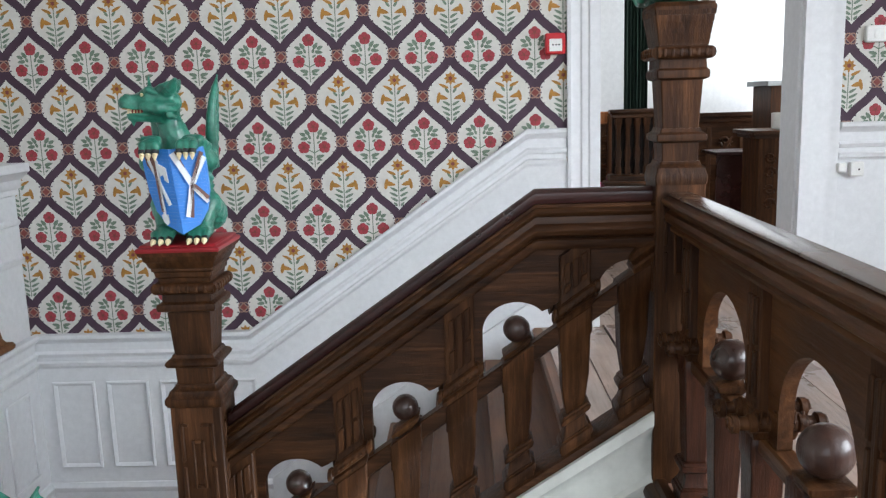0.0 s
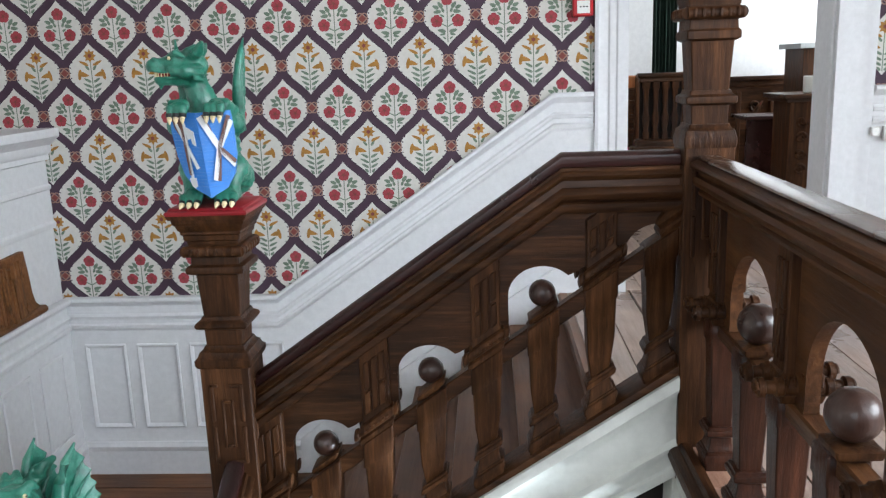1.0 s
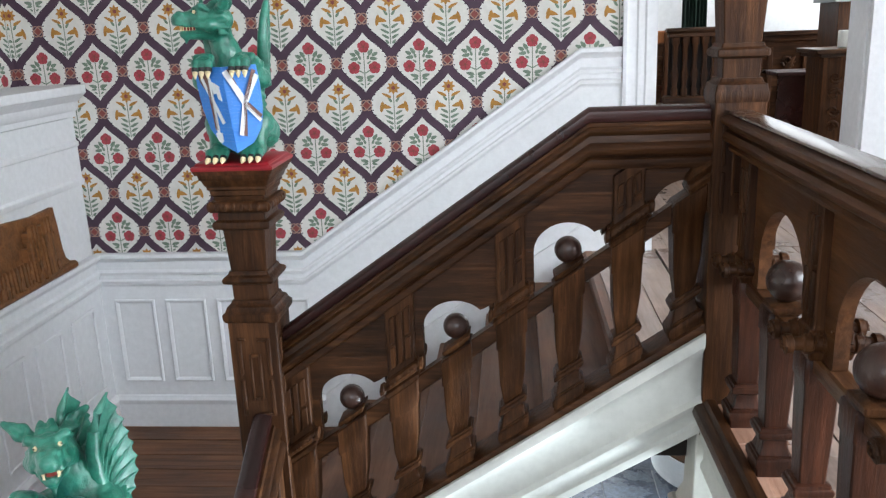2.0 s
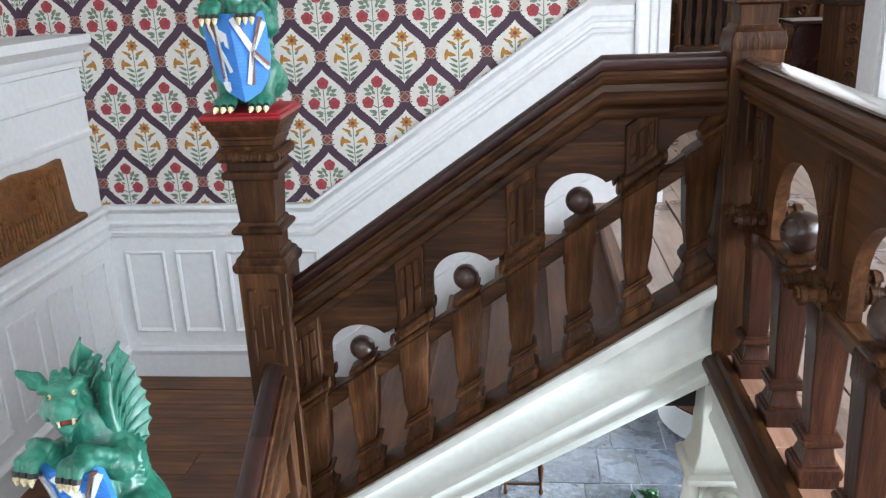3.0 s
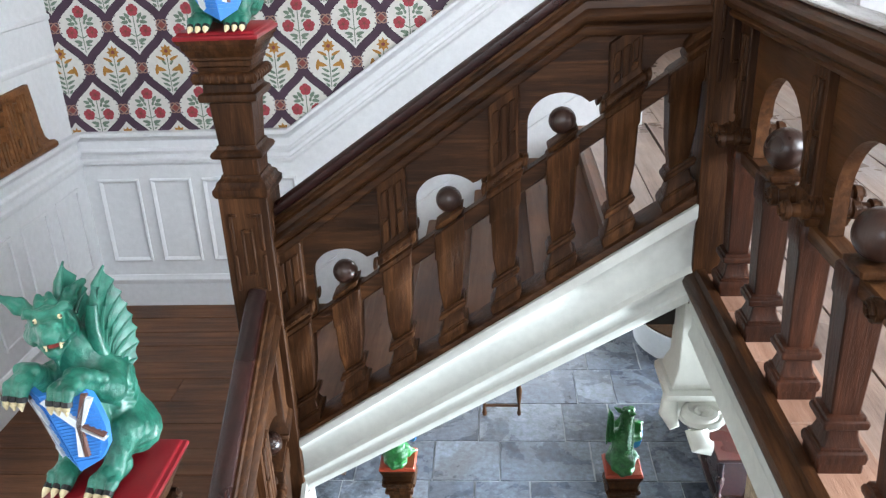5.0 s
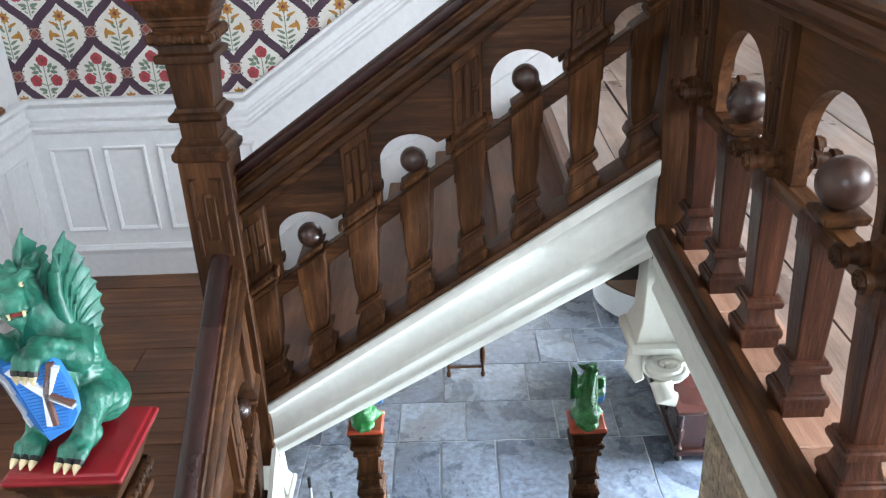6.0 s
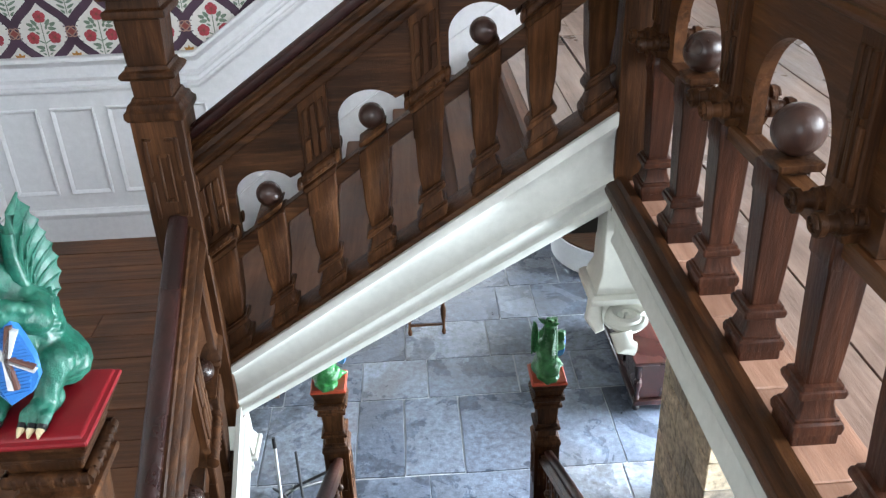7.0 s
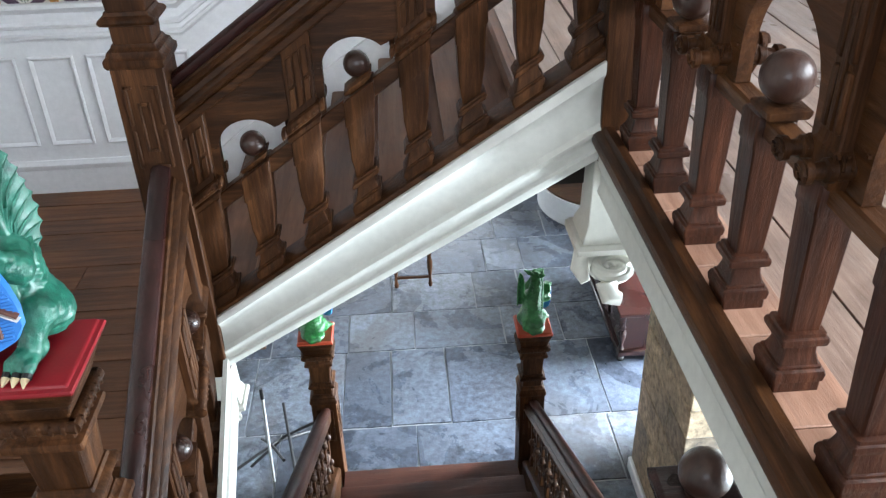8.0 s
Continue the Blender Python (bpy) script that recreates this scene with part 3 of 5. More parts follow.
# ---- newel posts ----
def newel(name, cx, cy, top, foot, label, capmat, group="newel posts", mz=oak_z, trim=0.8):
    """Square newel; top is the upper face of its cap plate, foot the lower end of the block."""
    t = tagged(new(name), label, "newel post", group)
    t.location = (cx, cy, top)
    z = -0.575

    def post(rows):
        return Geo().square(0, 0, [(q, w if w < 0.089 else 0.088 + (w - 0.088) * trim) for q, w in rows])

    e = 0.088 + 0.017 * trim
    part("block", Geo().square(0, 0, [(foot - top, 0.088), (z, 0.088)]), mz, t)
    part("base_moulding", post([(z, 0.096), (z + 0.012, 0.104), (z + 0.03, 0.104), (z + 0.04, 0.092), (z + 0.055, 0.086), (z + 0.062, 0.075), (z + 0.075, 0.07)]), mz, t)
    part("neck", Geo().square(0, 0, [(z + 0.075, 0.064), (z + 0.135, 0.066)]), mz, t)
    part("collar", post([(z + 0.135, 0.07), (z + 0.142, 0.088), (z + 0.152, 0.094), (z + 0.162, 0.088), (z + 0.17, 0.074), (z + 0.182, 0.07)]), mz, t)
    part("shaft", Geo().square(0, 0, [(z + 0.182, 0.064), (z + 0.335, 0.074)]), mz, t)
    part("upper_collar", post([(z + 0.335, 0.078), (z + 0.342, 0.1), (z + 0.355, 0.104), (z + 0.365, 0.1), (z + 0.372, 0.084), (z + 0.4, 0.082)]), mz, t)
    # carved roll with scrolled ends
    g = Geo()
    for s in (-1, 1):
        for horizontal in (True, False):
            prof = [(0.006 + 0.02 * math.cos(a), 0.02 * math.sin(a)) for a in (2 * math.pi * i / 10 for i in range(10))]
            if horizontal:
                g.sweep(prof, [((-e, s * 0.086, z + 0.42), (0, s, 0), (0, 0, 1)), ((e, s * 0.086, z + 0.42), (0, s, 0), (0, 0, 1))])
            else:
                g.sweep(prof, [((s * 0.086, -e, z + 0.42), (s, 0, 0), (0, 0, 1)), ((s * 0.086, e, z + 0.42), (s, 0, 0), (0, 0, 1))])
            for i in range(6):
                o = -0.072 + 0.029 * i
                if horizontal:
                    g.box(o - 0.007, o + 0.007, s * 0.1 - 0.014, s * 0.1 + 0.014, z + 0.406, z + 0.434, 0.005)
                else:
                    g.box(s * 0.1 - 0.014, s * 0.1 + 0.014, o - 0.007, o + 0.007, z + 0.406, z + 0.434, 0.005)
    g.square(0, 0, [(z + 0.398, 0.082), (z + 0.444, 0.086)])
    part("carved_roll", g, mz, t)
    part("capital", post([(z + 0.444, 0.088), (z + 0.455, 0.09), (z + 0.46, 0.097), (z + 0.476, 0.1), (z + 0.482, 0.108), (z + 0.49, 0.108), (z + 0.496, 0.115), (z + 0.512, 0.122), (z + 0.518, 0.13), (z + 0.535, 0.134)]), mz, t)
    part("cap_plate", post([(z + 0.535, 0.142), (z + 0.55, 0.15)]), mz, t)
    part("cap_top", post([(z + 0.55, 0.150), (z + 0.557, 0.153), (z + 0.563, 0.150), (z + 0.567, 0.139), (z + 0.572, 0.136), (z + 0.575, 0.132)]), capmat, t, "" if capmat is mz else "red painted cap")
    # fret of raised bars on the faces of the block
    for s, horizontal in ((-1, True), (1, True), (-1, False), (1, False)):
        for a0, a1, b0, b1 in ((-0.012, 0.012, -0.132, -0.12), (-0.012, 0.012, -0.3, -0.288), (-0.06, -0.046, -0.2, -0.06), (-0.06, -0.046, -0.36, -0.22), (0.046, 0.06, -0.2, -0.06), (0.046, 0.06, -0.36, -0.22), (-0.022, -0.012, -0.3, -0.12), (0.012, 0.022, -0.3, -0.12), (0.012, 0.046, -0.072, -0.06), (0.0, 0.046, -0.36, -0.348), (-0.06, -0.03, -0.072, -0.06)):
            g = Geo()
            if horizontal:
                g.box(a0, a1, s * 0.088 - 0.006, s * 0.088 + 0.005, z + b0, z + b1, 0.003)
            else:
                g.box(s * 0.088 - 0.006, s * 0.088 + 0.005, a0, a1, z + b0, z + b1, 0.003)
            part("fret_bar", g, mz, t)
    return t


newel("newel_post", AX, AY, 2.145, 0.24, "dark carved oak newel with red cap at the half landing", redpaint)
newel("newel_post", BX + 0.012, BY + 0.015, 1.265, -1.1, "dark carved oak newel with red cap beside the lower landing", redpaint)
newel("newel_post", RX - 0.008, RY, 2.865, 1.13, "dark carved oak newel at the head of the stair", oak_z, trim=0.3).scale = (0.91, 0.91, 1.0)
newel("newel_post", 1.975, -0.46, -0.94, HALL, "dark oak newel with faded red cap on stone floor", orange, trim=0.5)
newel("newel_post", 3.445, -0.52, -0.94, HALL, "dark oak newel with faded red cap on stone floor", orange, trim=0.5)


def volute(g, cx, cy, cz, r, tube, turns, axis, n=30):
    pts, rad = [], []
    for i in range(n + 1):
        t = i / n
        a = t * turns * 2 * math.pi
        rr = r * (1 - 0.8 * t)
        c, s = rr * math.cos(a), rr * math.sin(a)
        pts.append((cx + c, cy, cz + s) if axis == "y" else (cx, cy + c, cz + s) if axis == "x" else (cx + c, cy + s, cz))
        rad.append(tube * (1 - 0.5 * t))
    g.tube(pts, rad, 8)


# ---- balustrades ----
# the mouldings face the well; the back of the rail is plain
RAILP = [(0.046, -0.20), (-0.05, -0.20), (-0.056, -0.192), (-0.056, -0.168), (-0.05, -0.162), (-0.058, -0.155), (-0.068, -0.145), (-0.07, -0.132), (-0.062, -0.118), (-0.05, -0.112), (-0.046, -0.09), (-0.054, -0.084), (-0.058, -0.074), (-0.05, -0.064), (-0.036, -0.06), (-0.03, -0.05), (0.04, -0.046), (0.046, -0.06)]
CAPP = [(0.040, -0.048), (0.048, -0.036), (0.046, -0.018), (0.034, -0.004), (0.012, 0.0), (-0.012, -0.003), (-0.024, -0.014), (-0.026, -0.03), (-0.02, -0.048)]
FLATP = [(0.004, -0.013), (0.006, -0.004), (0.0, 0.0), (-0.06, 0.0), (-0.068, -0.003), (-0.07, -0.008), (-0.066, -0.013)]
GALP = [(0.03, -0.133), (-0.05, -0.133), (-0.058, -0.128), (-0.06, -0.118), (-0.052, -0.110), (-0.062, -0.104), (-0.076, -0.094), (-0.08, -0.080), (-0.074, -0.066), (-0.062, -0.061), (-0.06, -0.053), (-0.072, -0.049), (-0.086, -0.041), (-0.09, -0.030), (-0.086, -0.021), (-0.074, -0.015), (-0.03, -0.0128), (0.003, -0.0128), (0.03, -0.03)]


def balustrade(name, label, O, U, L, balls, step, ball_r, levels, mats, cap=CAPP, knee=None, wk=1.0, rail=RAILP, ra=0.118, rz=0.104, shift=0.0, cusped=True, bz=oak_z):
    """Arcaded balustrade. O: base point at u = 0; U: unit direction in plan; balls: u of the first ball; step: ball spacing.
    levels: rail top, ball centre and base line above O at u = 0, each with its own slope."""
    mx, capm = mats
    t = thing(name, label, "balustrade", "balustrades of the stair")
    V = (-U[1], U[0])
    (rt, rs), (bc, bs), (bl, ls) = levels

    def at(u, v, w):
        return (O[0] + U[0] * u + V[0] * v, O[1] + U[1] * u + V[1] * v, O[2] + w)

    # handrail, with a level piece past the knee
    ends_u = [(0.0, rt)] + ([(knee, rt + rs * knee), (L, rt + rs * knee)] if knee else [(L, rt + rs * L)])
    path = [(at(u, 0, w), (*V, 0), (0, 0, 1)) for u, w in ends_u]
    part("handrail", Geo().sweep(rail, path), mx, t)
    part("rail_cap", Geo().sweep(cap, path), capm, t, "polished reddish rail top")

    def under(u):
        return rt + rs * (min(u, knee) if knee else u) + rail[0][1]

    # middle rail and foot rail
    m1 = -ball_r - 0.035
    mid = [(-0.022, m1 - 0.05 * wk * wk), (0.022, m1 - 0.05 * wk * wk), (0.028, m1 - 0.045 * wk * wk), (0.028, m1 - 0.008), (0.022, m1 - 0.002), (-0.022, m1 - 0.002), (-0.028, m1 - 0.008), (-0.028, m1 - 0.045 * wk * wk)]
    part("middle_rail", Geo().sweep(mid, [(at(0, 0, bc), (*V, 0), (0, 0, 1)), (at(L, 0, bc + bs * L), (*V, 0), (0, 0, 1))]), mx, t)
    us = []
    u = balls
    while u > step / 4:
        u -= step / 2
    k = round((u - balls) / (step / 2))
    while u < L + 0.05:
        if u > -0.05:
            us.append((u, k % 2 == 0))
        u += step / 2
        k += 1
    for u, has_ball in us:
        h = bc + bs * u + m1 - 0.05 * wk * wk - (bl + ls * u)       # shaft height from foot rail to middle rail
        o = Vector(at(u, 0, bl + ls * u))
        sl = (bs + ls) / 2

        def loc(x, y, z):
            return (U[0] * x + V[0] * y, U[1] * x + V[1] * y, z + sl * x)
        foot = [(0.0, 0.052), (0.028, 0.052), (0.030, 0.056), (0.046, 0.058), (0.056, 0.055), (0.060, 0.049), (0.066, 0.049), (0.068, 0.044), (0.078, 0.041), (0.094, 0.0365), (0.114, 0.035), (0.117, 0.044), (0.122, 0.05), (0.132, 0.052), (0.139, 0.05), (0.142, 0.045), (0.15, 0.044), (0.152, 0.033)]
        g = Geo(loc).square(0, 0, foot + [(h * 0.6, 0.038 * wk), (h - 0.03, 0.042 * wk), (h - 0.022, 0.046 * wk), (h + 0.05 * wk * wk - 0.006, 0.046 * wk), (h + 0.05 * wk * wk, 0.042 * wk)])
        part("baluster", g, bz, t, at=o)
        u += shift if has_ball else shift * 0.6
        w = bc + bs * u + m1
        o2 = Vector(at(u, 0, w))

        def loc2(x, y, z):
            return (U[0] * x + V[0] * y, U[1] * x + V[1] * y, z + bs * x)
        if has_ball and u > L - 0.1:
            continue
        if has_ball:
            g = Geo(loc2).square(0, 0, [(0.0, 0.03), (0.006, 0.03), (0.012, 0.046), (0.022, 0.05), (0.03, 0.05), (0.036, 0.03)])
            part("ball_plinth", g, oak_z, t, at=o2)
            part("ball", Geo().ball(0, 0, -m1, ball_r), ball_wood, t, "dark turned wooden ball", at=o2)
        else:
            top = under(u) - w
            g = Geo(loc2).square(0, 0, [(q, r * wk) for q, r in ((0.0, 0.05), (0.02, 0.055), (0.03, 0.05), (0.04, 0.052), (0.058, 0.052), (0.07, 0.05), (0.075, 0.044), (0.09, 0.042), (top - 0.02, 0.043), (top + 0.01, 0.043))])
            p = part("pilaster", g, oak_z, t, at=o2)
            if wk == 1.0:
                run = [-0.112, -0.108, -0.094, -0.09, -0.07, -0.066, -0.05, -0.046, -0.016, -0.008, 0.008, 0.016, 0.046, 0.05, 0.066, 0.07, 0.09, 0.094, 0.108, 0.112]
                rad = [0.012, 0.025, 0.025, 0.016, 0.018, 0.024, 0.024, 0.020, 0.022, 0.026, 0.026, 0.022, 0.020, 0.024, 0.024, 0.018, 0.016, 0.025, 0.025, 0.012]
                for sy in (-1, 1):
                    g = Geo(loc2)
                    g.tube([(sy * 0.05, v, 0.044) for v in run], rad, 12)
                    for end in (-1, 1):
                        volute(g, sy * 0.05, end * 0.112, 0.044, 0.019, 0.006, 1.7, "y", 16)
                    for v in (-0.058, -0.04, -0.022, 0.0, 0.022, 0.04, 0.058):
                        g.tube([(sy * 0.05 - 0.022, v - 0.005, 0.05), (sy * 0.05, v + 0.005, 0.068), (sy * 0.05 + 0.022, v - 0.005, 0.05)], [0.003, 0.006, 0.003], 6)
                    part("carved_roll", g, oak_z, p)
            else:
                # a roll along the slope with knobbed ends and a notched face
                for sy in (-1, 1):
                    g = Geo(loc2).tube([(v, sy * 0.062, 0.052) for v in (-0.082, -0.078, -0.066, -0.062, -0.05, 0.05, 0.062, 0.066, 0.078, 0.082)], [0.010, 0.023, 0.023, 0.016, 0.021, 0.021, 0.016, 0.023, 0.023, 0.010], 12)
                    for i in range(6):
                        v = -0.04 + 0.016 * i
                        g.tube([(v - 0.004, sy * 0.07, 0.036), (v + 0.004, sy * 0.084, 0.052), (v - 0.004, sy * 0.07, 0.068)], [0.003, 0.005, 0.003], 6)
                    part("carved_roll", g, oak_z, p)
            for sy in (-1, 1):
                for fx in (-0.032, -0.009, 0.014):
                    for za, zb in ((0.10, top - 0.03),) if fx == -0.009 else ((0.10, (top - 0.03) * 0.62), ((top - 0.03) * 0.66, top - 0.03)):
                        if zb - za > 0.02:
                            part("reed", Geo(loc2).box(fx * wk, (fx + 0.018) * wk, sy * 0.045 * wk - 0.006, sy * 0.045 * wk + 0.006, za, zb, 0.003), oak_z, p)
    if wk > 1.0:
        # half pilaster against the upper newel
        w = bc + bs * (L - 0.012) + m1
        top = under(L) - w
        part("pilaster", Geo(loc2).square(0, 0, [(q, r * wk) for q, r in ((0.0, 0.045), (0.02, 0.05), (0.03, 0.046), (0.04, 0.052), (0.058, 0.058), (0.07, 0.052), (0.075, 0.042), (0.09, 0.038), (top - 0.02, 0.04), (top + 0.01, 0.04))]), oak_z, t, at=Vector(at(L - 0.012, 0, w)))
    # arch boards between the pilasters
    u = balls
    while u - step > -step / 2:
        u -= step
    u += shift * 0.6
    while u < L + step / 2 - 0.02:
        lo, hi = max(0.0, u - step / 2 + 0.02), min(L, u + step / 2 - 0.02)
        if hi - lo > 0.06:
            base = bc + bs * u + m1
            cz = min(bc + bs * u + ARCH_Z, under(u) - 0.045 - rz)
            a1 = 138 if cusped else 180
            curve = [(u - ra * math.cos(radians(a1 * i / 18)), cz + rz * math.sin(radians(a1 * i / 18))) for i in range(19)]
            # the left foot stands on the middle rail; the right side ends in a cusp and rises to the pilaster
            line = [(u - step, base - bs * step), (u - ra - 0.0004, base - bs * ra)] + curve
            if cusped:
                (ca, cb) = curve[-1]
                line += [(ca + 0.02, cb + 0.008), (u + step, cb + 0.008 + 0.62 * (u + step - ca - 0.02))]
            else:
                line += [(u + ra + 0.0004, base + bs * ra), (u + step, base + bs * step)]
            # quads from the outline up to the rail, so that the board stays clean
            g = Geo()
            pts = []
            for i in range(len(line) - 1):
                (a0, b0), (a1, b1) = line[i], line[i + 1]
                for kx in (lo, hi):
                    if a0 < kx < a1:
                        pts.append((kx, b0 + (b1 - b0) * (kx - a0) / (a1 - a0)))
            kn = [p for p in ([knee] if knee else []) if lo < p < hi]
            cols = []
            for a, b in line:
                if lo <= a <= hi:
                    cols.append((a, b))
            cols = [p for p in pts if abs(p[0] - lo) < 1e-6] + cols + [p for p in pts if abs(p[0] - hi) < 1e-6]
            for kk in kn:
                for i in range(len(cols) - 1):
                    if cols[i][0] < kk < cols[i + 1][0]:
                        f = (kk - cols[i][0]) / (cols[i + 1][0] - cols[i][0])
                        cols.insert(i + 1, (kk, cols[i][1] + (cols[i + 1][1] - cols[i][1]) * f))
                        break
            for i in range(len(cols) - 1):
                (a0, b0), (a1, b1) = cols[i], cols[i + 1]
                t0, t1 = max(under(a0) + 0.02, b0 + 0.001), max(under(a1) + 0.02, b1 + 0.001)
                q = [at(a0, -0.018, b0), at(a1, -0.018, b1), at(a1, -0.018, t1), at(a0, -0.018, t0), at(a0, 0.018, b0), at(a1, 0.018, b1), at(a1, 0.018, t1), at(a0, 0.018, t0)]
                g.add(q, [(0, 1, 2, 3), (7, 6, 5, 4), (0, 4, 5, 1), (3, 2, 6, 7)] + ([(0, 3, 7, 4)] if i == 0 else []) + ([(1, 5, 6, 2)] if i == len(cols) - 2 else []))
            # raised rim of the arch
            rim = [p for p in [(u - (ra + 0.013) * math.cos(radians(a1 * i / 18)), cz + (rz + 0.013) * math.sin(radians(a1 * i / 18))) for i in range(19)] if lo + 0.01 < p[0] < hi - 0.01]
            if len(rim) > 2:
                ab = part("arch_board", g, mx, t)
                for sy in (-1, 1):
                    part("arch_rim", Geo().tube([at(a, sy * 0.018, b) for a, b in rim], 0.006, 6), mx, ab)
            else:
                part("arch_board", g, mx, t)
        u += step
    return t


ARCH_Z = -0.005
# upper flight: from the half-landing newel to the stair head
balustrade("stair_balustrade", "dark carved oak balustrade with balls climbing the upper flight", (AX + 0.088, -2.2, 0.0), (1, 0), RX - 0.085 - AX - 0.088, 2.098 - AX - 0.088, 0.396, 0.047,
           ((1.52, 0.6956), (1.243 - 0.70 * 0.235, 0.70), (0.545, 0.668)), (oak_x, mahog_x), knee=2.957 - AX - 0.088, wk=1.2)
# gallery: level, from the stair head along the landing
balustrade("gallery_balustrade", "dark carved oak balustrade with arches and balls along the gallery", (3.452, RY - 0.079, 0.0), (0, -1), 2.76, 2.71 - 2.279, 0.61, 0.058,
           ((2.268, 0.0), (1.85, 0.0), (1.25, 0.0)), (lit_gallery_oak, top_y), cap=FLATP, rail=GALP, ra=0.195, rz=0.19, shift=0.045, cusped=False, bz=oak_red)
# middle flight: down from the half-landing newel
balustrade("stair_balustrade", "dark carved oak balustrade with balls beside the middle flight", (1.79, BY + 0.088, 0.0), (0.0, 1.0), 1.022, -2.42 - (BY + 0.088), 0.404, 0.047,
           ((0.596, 0.612), (0.626 - 0.62 * 0.892, 0.62), (-0.54, 0.62)), (oak_y, mahog_y), wk=1.15)

# ---- strings, fascias and posts under the balustrades ----
STR = [(-0.02, -1.0), (0.016, -1.0), (0.02, -0.97), (0.02, -0.9), (0.012, -0.87), (0.012, -0.80), (0.016, -0.74), (0.024, -0.70), (0.024, -0.67), (0.016, -0.645), (0.008, -0.62), (0.004, -0.5), (0.002, -0.36), (0.006, -0.26), (0.014, -0.19), (0.028, -0.14), (0.034, -0.12), (0.034, -0.02), (0.03, 0.0), (-0.05, 0.0), (-0.05, -1.0)]
string3 = thing("upper_string", "white painted moulded string of the upper flight", "stair string", kind="structure")
x0, x1 = AX + 0.088, RX - 0.086
z0, z1 = 0.540, 0.540 + 0.655 * (x1 - x0)
part("moulded_board", Geo().sweep(STR, [((x0, -2.255, z0), (0, -1, 0), (0, 0, 0.262)), ((x1, -2.255, z1), (0, -1, 0), (0, 0, 0.375))]), string_white, string3)
part("carriage", Geo().prism([(x0, z0 - 0.258), (x1, z1 - 0.37), (x1, z1 - 0.09), (x0, z0 - 0.09)], lambda a, b, d: (a, d, b), -2.204, -2.03), oak_x, string3, "dark oak carriage piece")
part("seat_rail", Geo().sweep([(-0.07, -0.03), (0.066, -0.03), (0.07, -0.01), (0.066, 0.006), (0.05, 0.012), (-0.07, 0.012)], [((x0, -2.2, 0.548), (0, -1, 0), (0, 0, 1)), ((x1, -2.2, 0.548 + 0.667 * (x1 - x0)), (0, -1, 0), (0, 0, 1))]), oak_x, string3, "dark oak seat of the balusters")
string2 = thing("middle_string", "white painted string of the middle flight", "stair string", kind="structure")
sp = [(BY, 0.335 - 0.64 * (BY * -1 - 2.29)), (-2.28, 0.335), (-2.28, 0.05), (BY, 0.05 - 0.64 * (BY * -1 - 2.29))]
part("board", Geo().prism(sp, lambda a, b, d: (d, a, b), 1.853, 1.872), string_white, string2)
part("inner_board", Geo().prism([(a, b - (0.25 if i < 2 else 0.0)) for i, (a, b) in enumerate(sp)], lambda a, b, d: (d, a, b), 1.74, 1.852), oak_y, string2, "dark oak inner board")
part("bead", Geo().sweep([(0, -0.02), (0.012, -0.016), (0.018, 0.0), (0.012, 0.016), (0, 0.02)], [((1.87, sp[0][0], sp[0][1] - 0.1), (1, 0, 0), (0, 0, 1)), ((1.87, sp[1][0], sp[1][1] - 0.1), (1, 0, 0), (0, 0, 1))]), string_white, string2)
part("seat_rail", Geo().sweep([(-0.07, -0.03), (0.066, -0.03), (0.07, 0.0), (0.05, 0.012), (-0.07, 0.012)], [((1.79, BY + 0.088, -0.54), (1, 0, 0), (0, 0, 1)), ((1.79, -2.29, -0.54 + 0.62 * 1.022), (1, 0, 0), (0, 0, 1))]), oak_y, string2, "dark oak seat of the balusters")

fascia = thing("gallery_edge", "white fascia and dark oak nosing along the gallery edge", "floor edge", kind="structure")
FAS = [(0.0, 0.10), (0.018, 0.10), (0.018, 0.02), (0.014, 0.0), (0.004, -0.012), (0.004, -0.07), (0.01, -0.08), (0.014, -0.10), (0.0, -0.10)]
part("white_fascia", Geo().sweep(FAS, [((3.365, RY - 0.08, 1.108), (-1, 0, 0), (0, 0, 1)), ((3.365, -5.1, 1.108), (-1, 0, 0), (0, 0, 1))]), string_white, fascia)
part("edge_beam", Geo().box(3.366, 3.56, -5.1, RY - 0.06, 1.0, 1.196), string_white, fascia, smooth=False)
NOS = [(-0.02, -0.036), (0.034, -0.036), (0.05, -0.026), (0.055, -0.008), (0.05, 0.012), (0.036, 0.022), (0.02, 0.026), (0.01, 0.04), (-0.02, 0.04)]
part("nosing", Geo().sweep(NOS, [((3.372, RY - 0.06, 1.23), (-1, 0, 0), (0, 0, 1)), ((3.372, -5.1, 1.23), (-1, 0, 0), (0, 0, 1))]), oak_y, fascia, "dark oak nosing")
y = RY - 0.06
k = 0
while y > -5.05:
    # lighter bare boards between the baluster plinths
    y2 = y - 0.305
    part("seat_board", Geo().box(3.392, 3.56, y2 + 0.002, y - 0.002, 1.196, 1.252, 0.003), bare_y, fascia, "lighter bare oak", smooth=False)
    y = y2


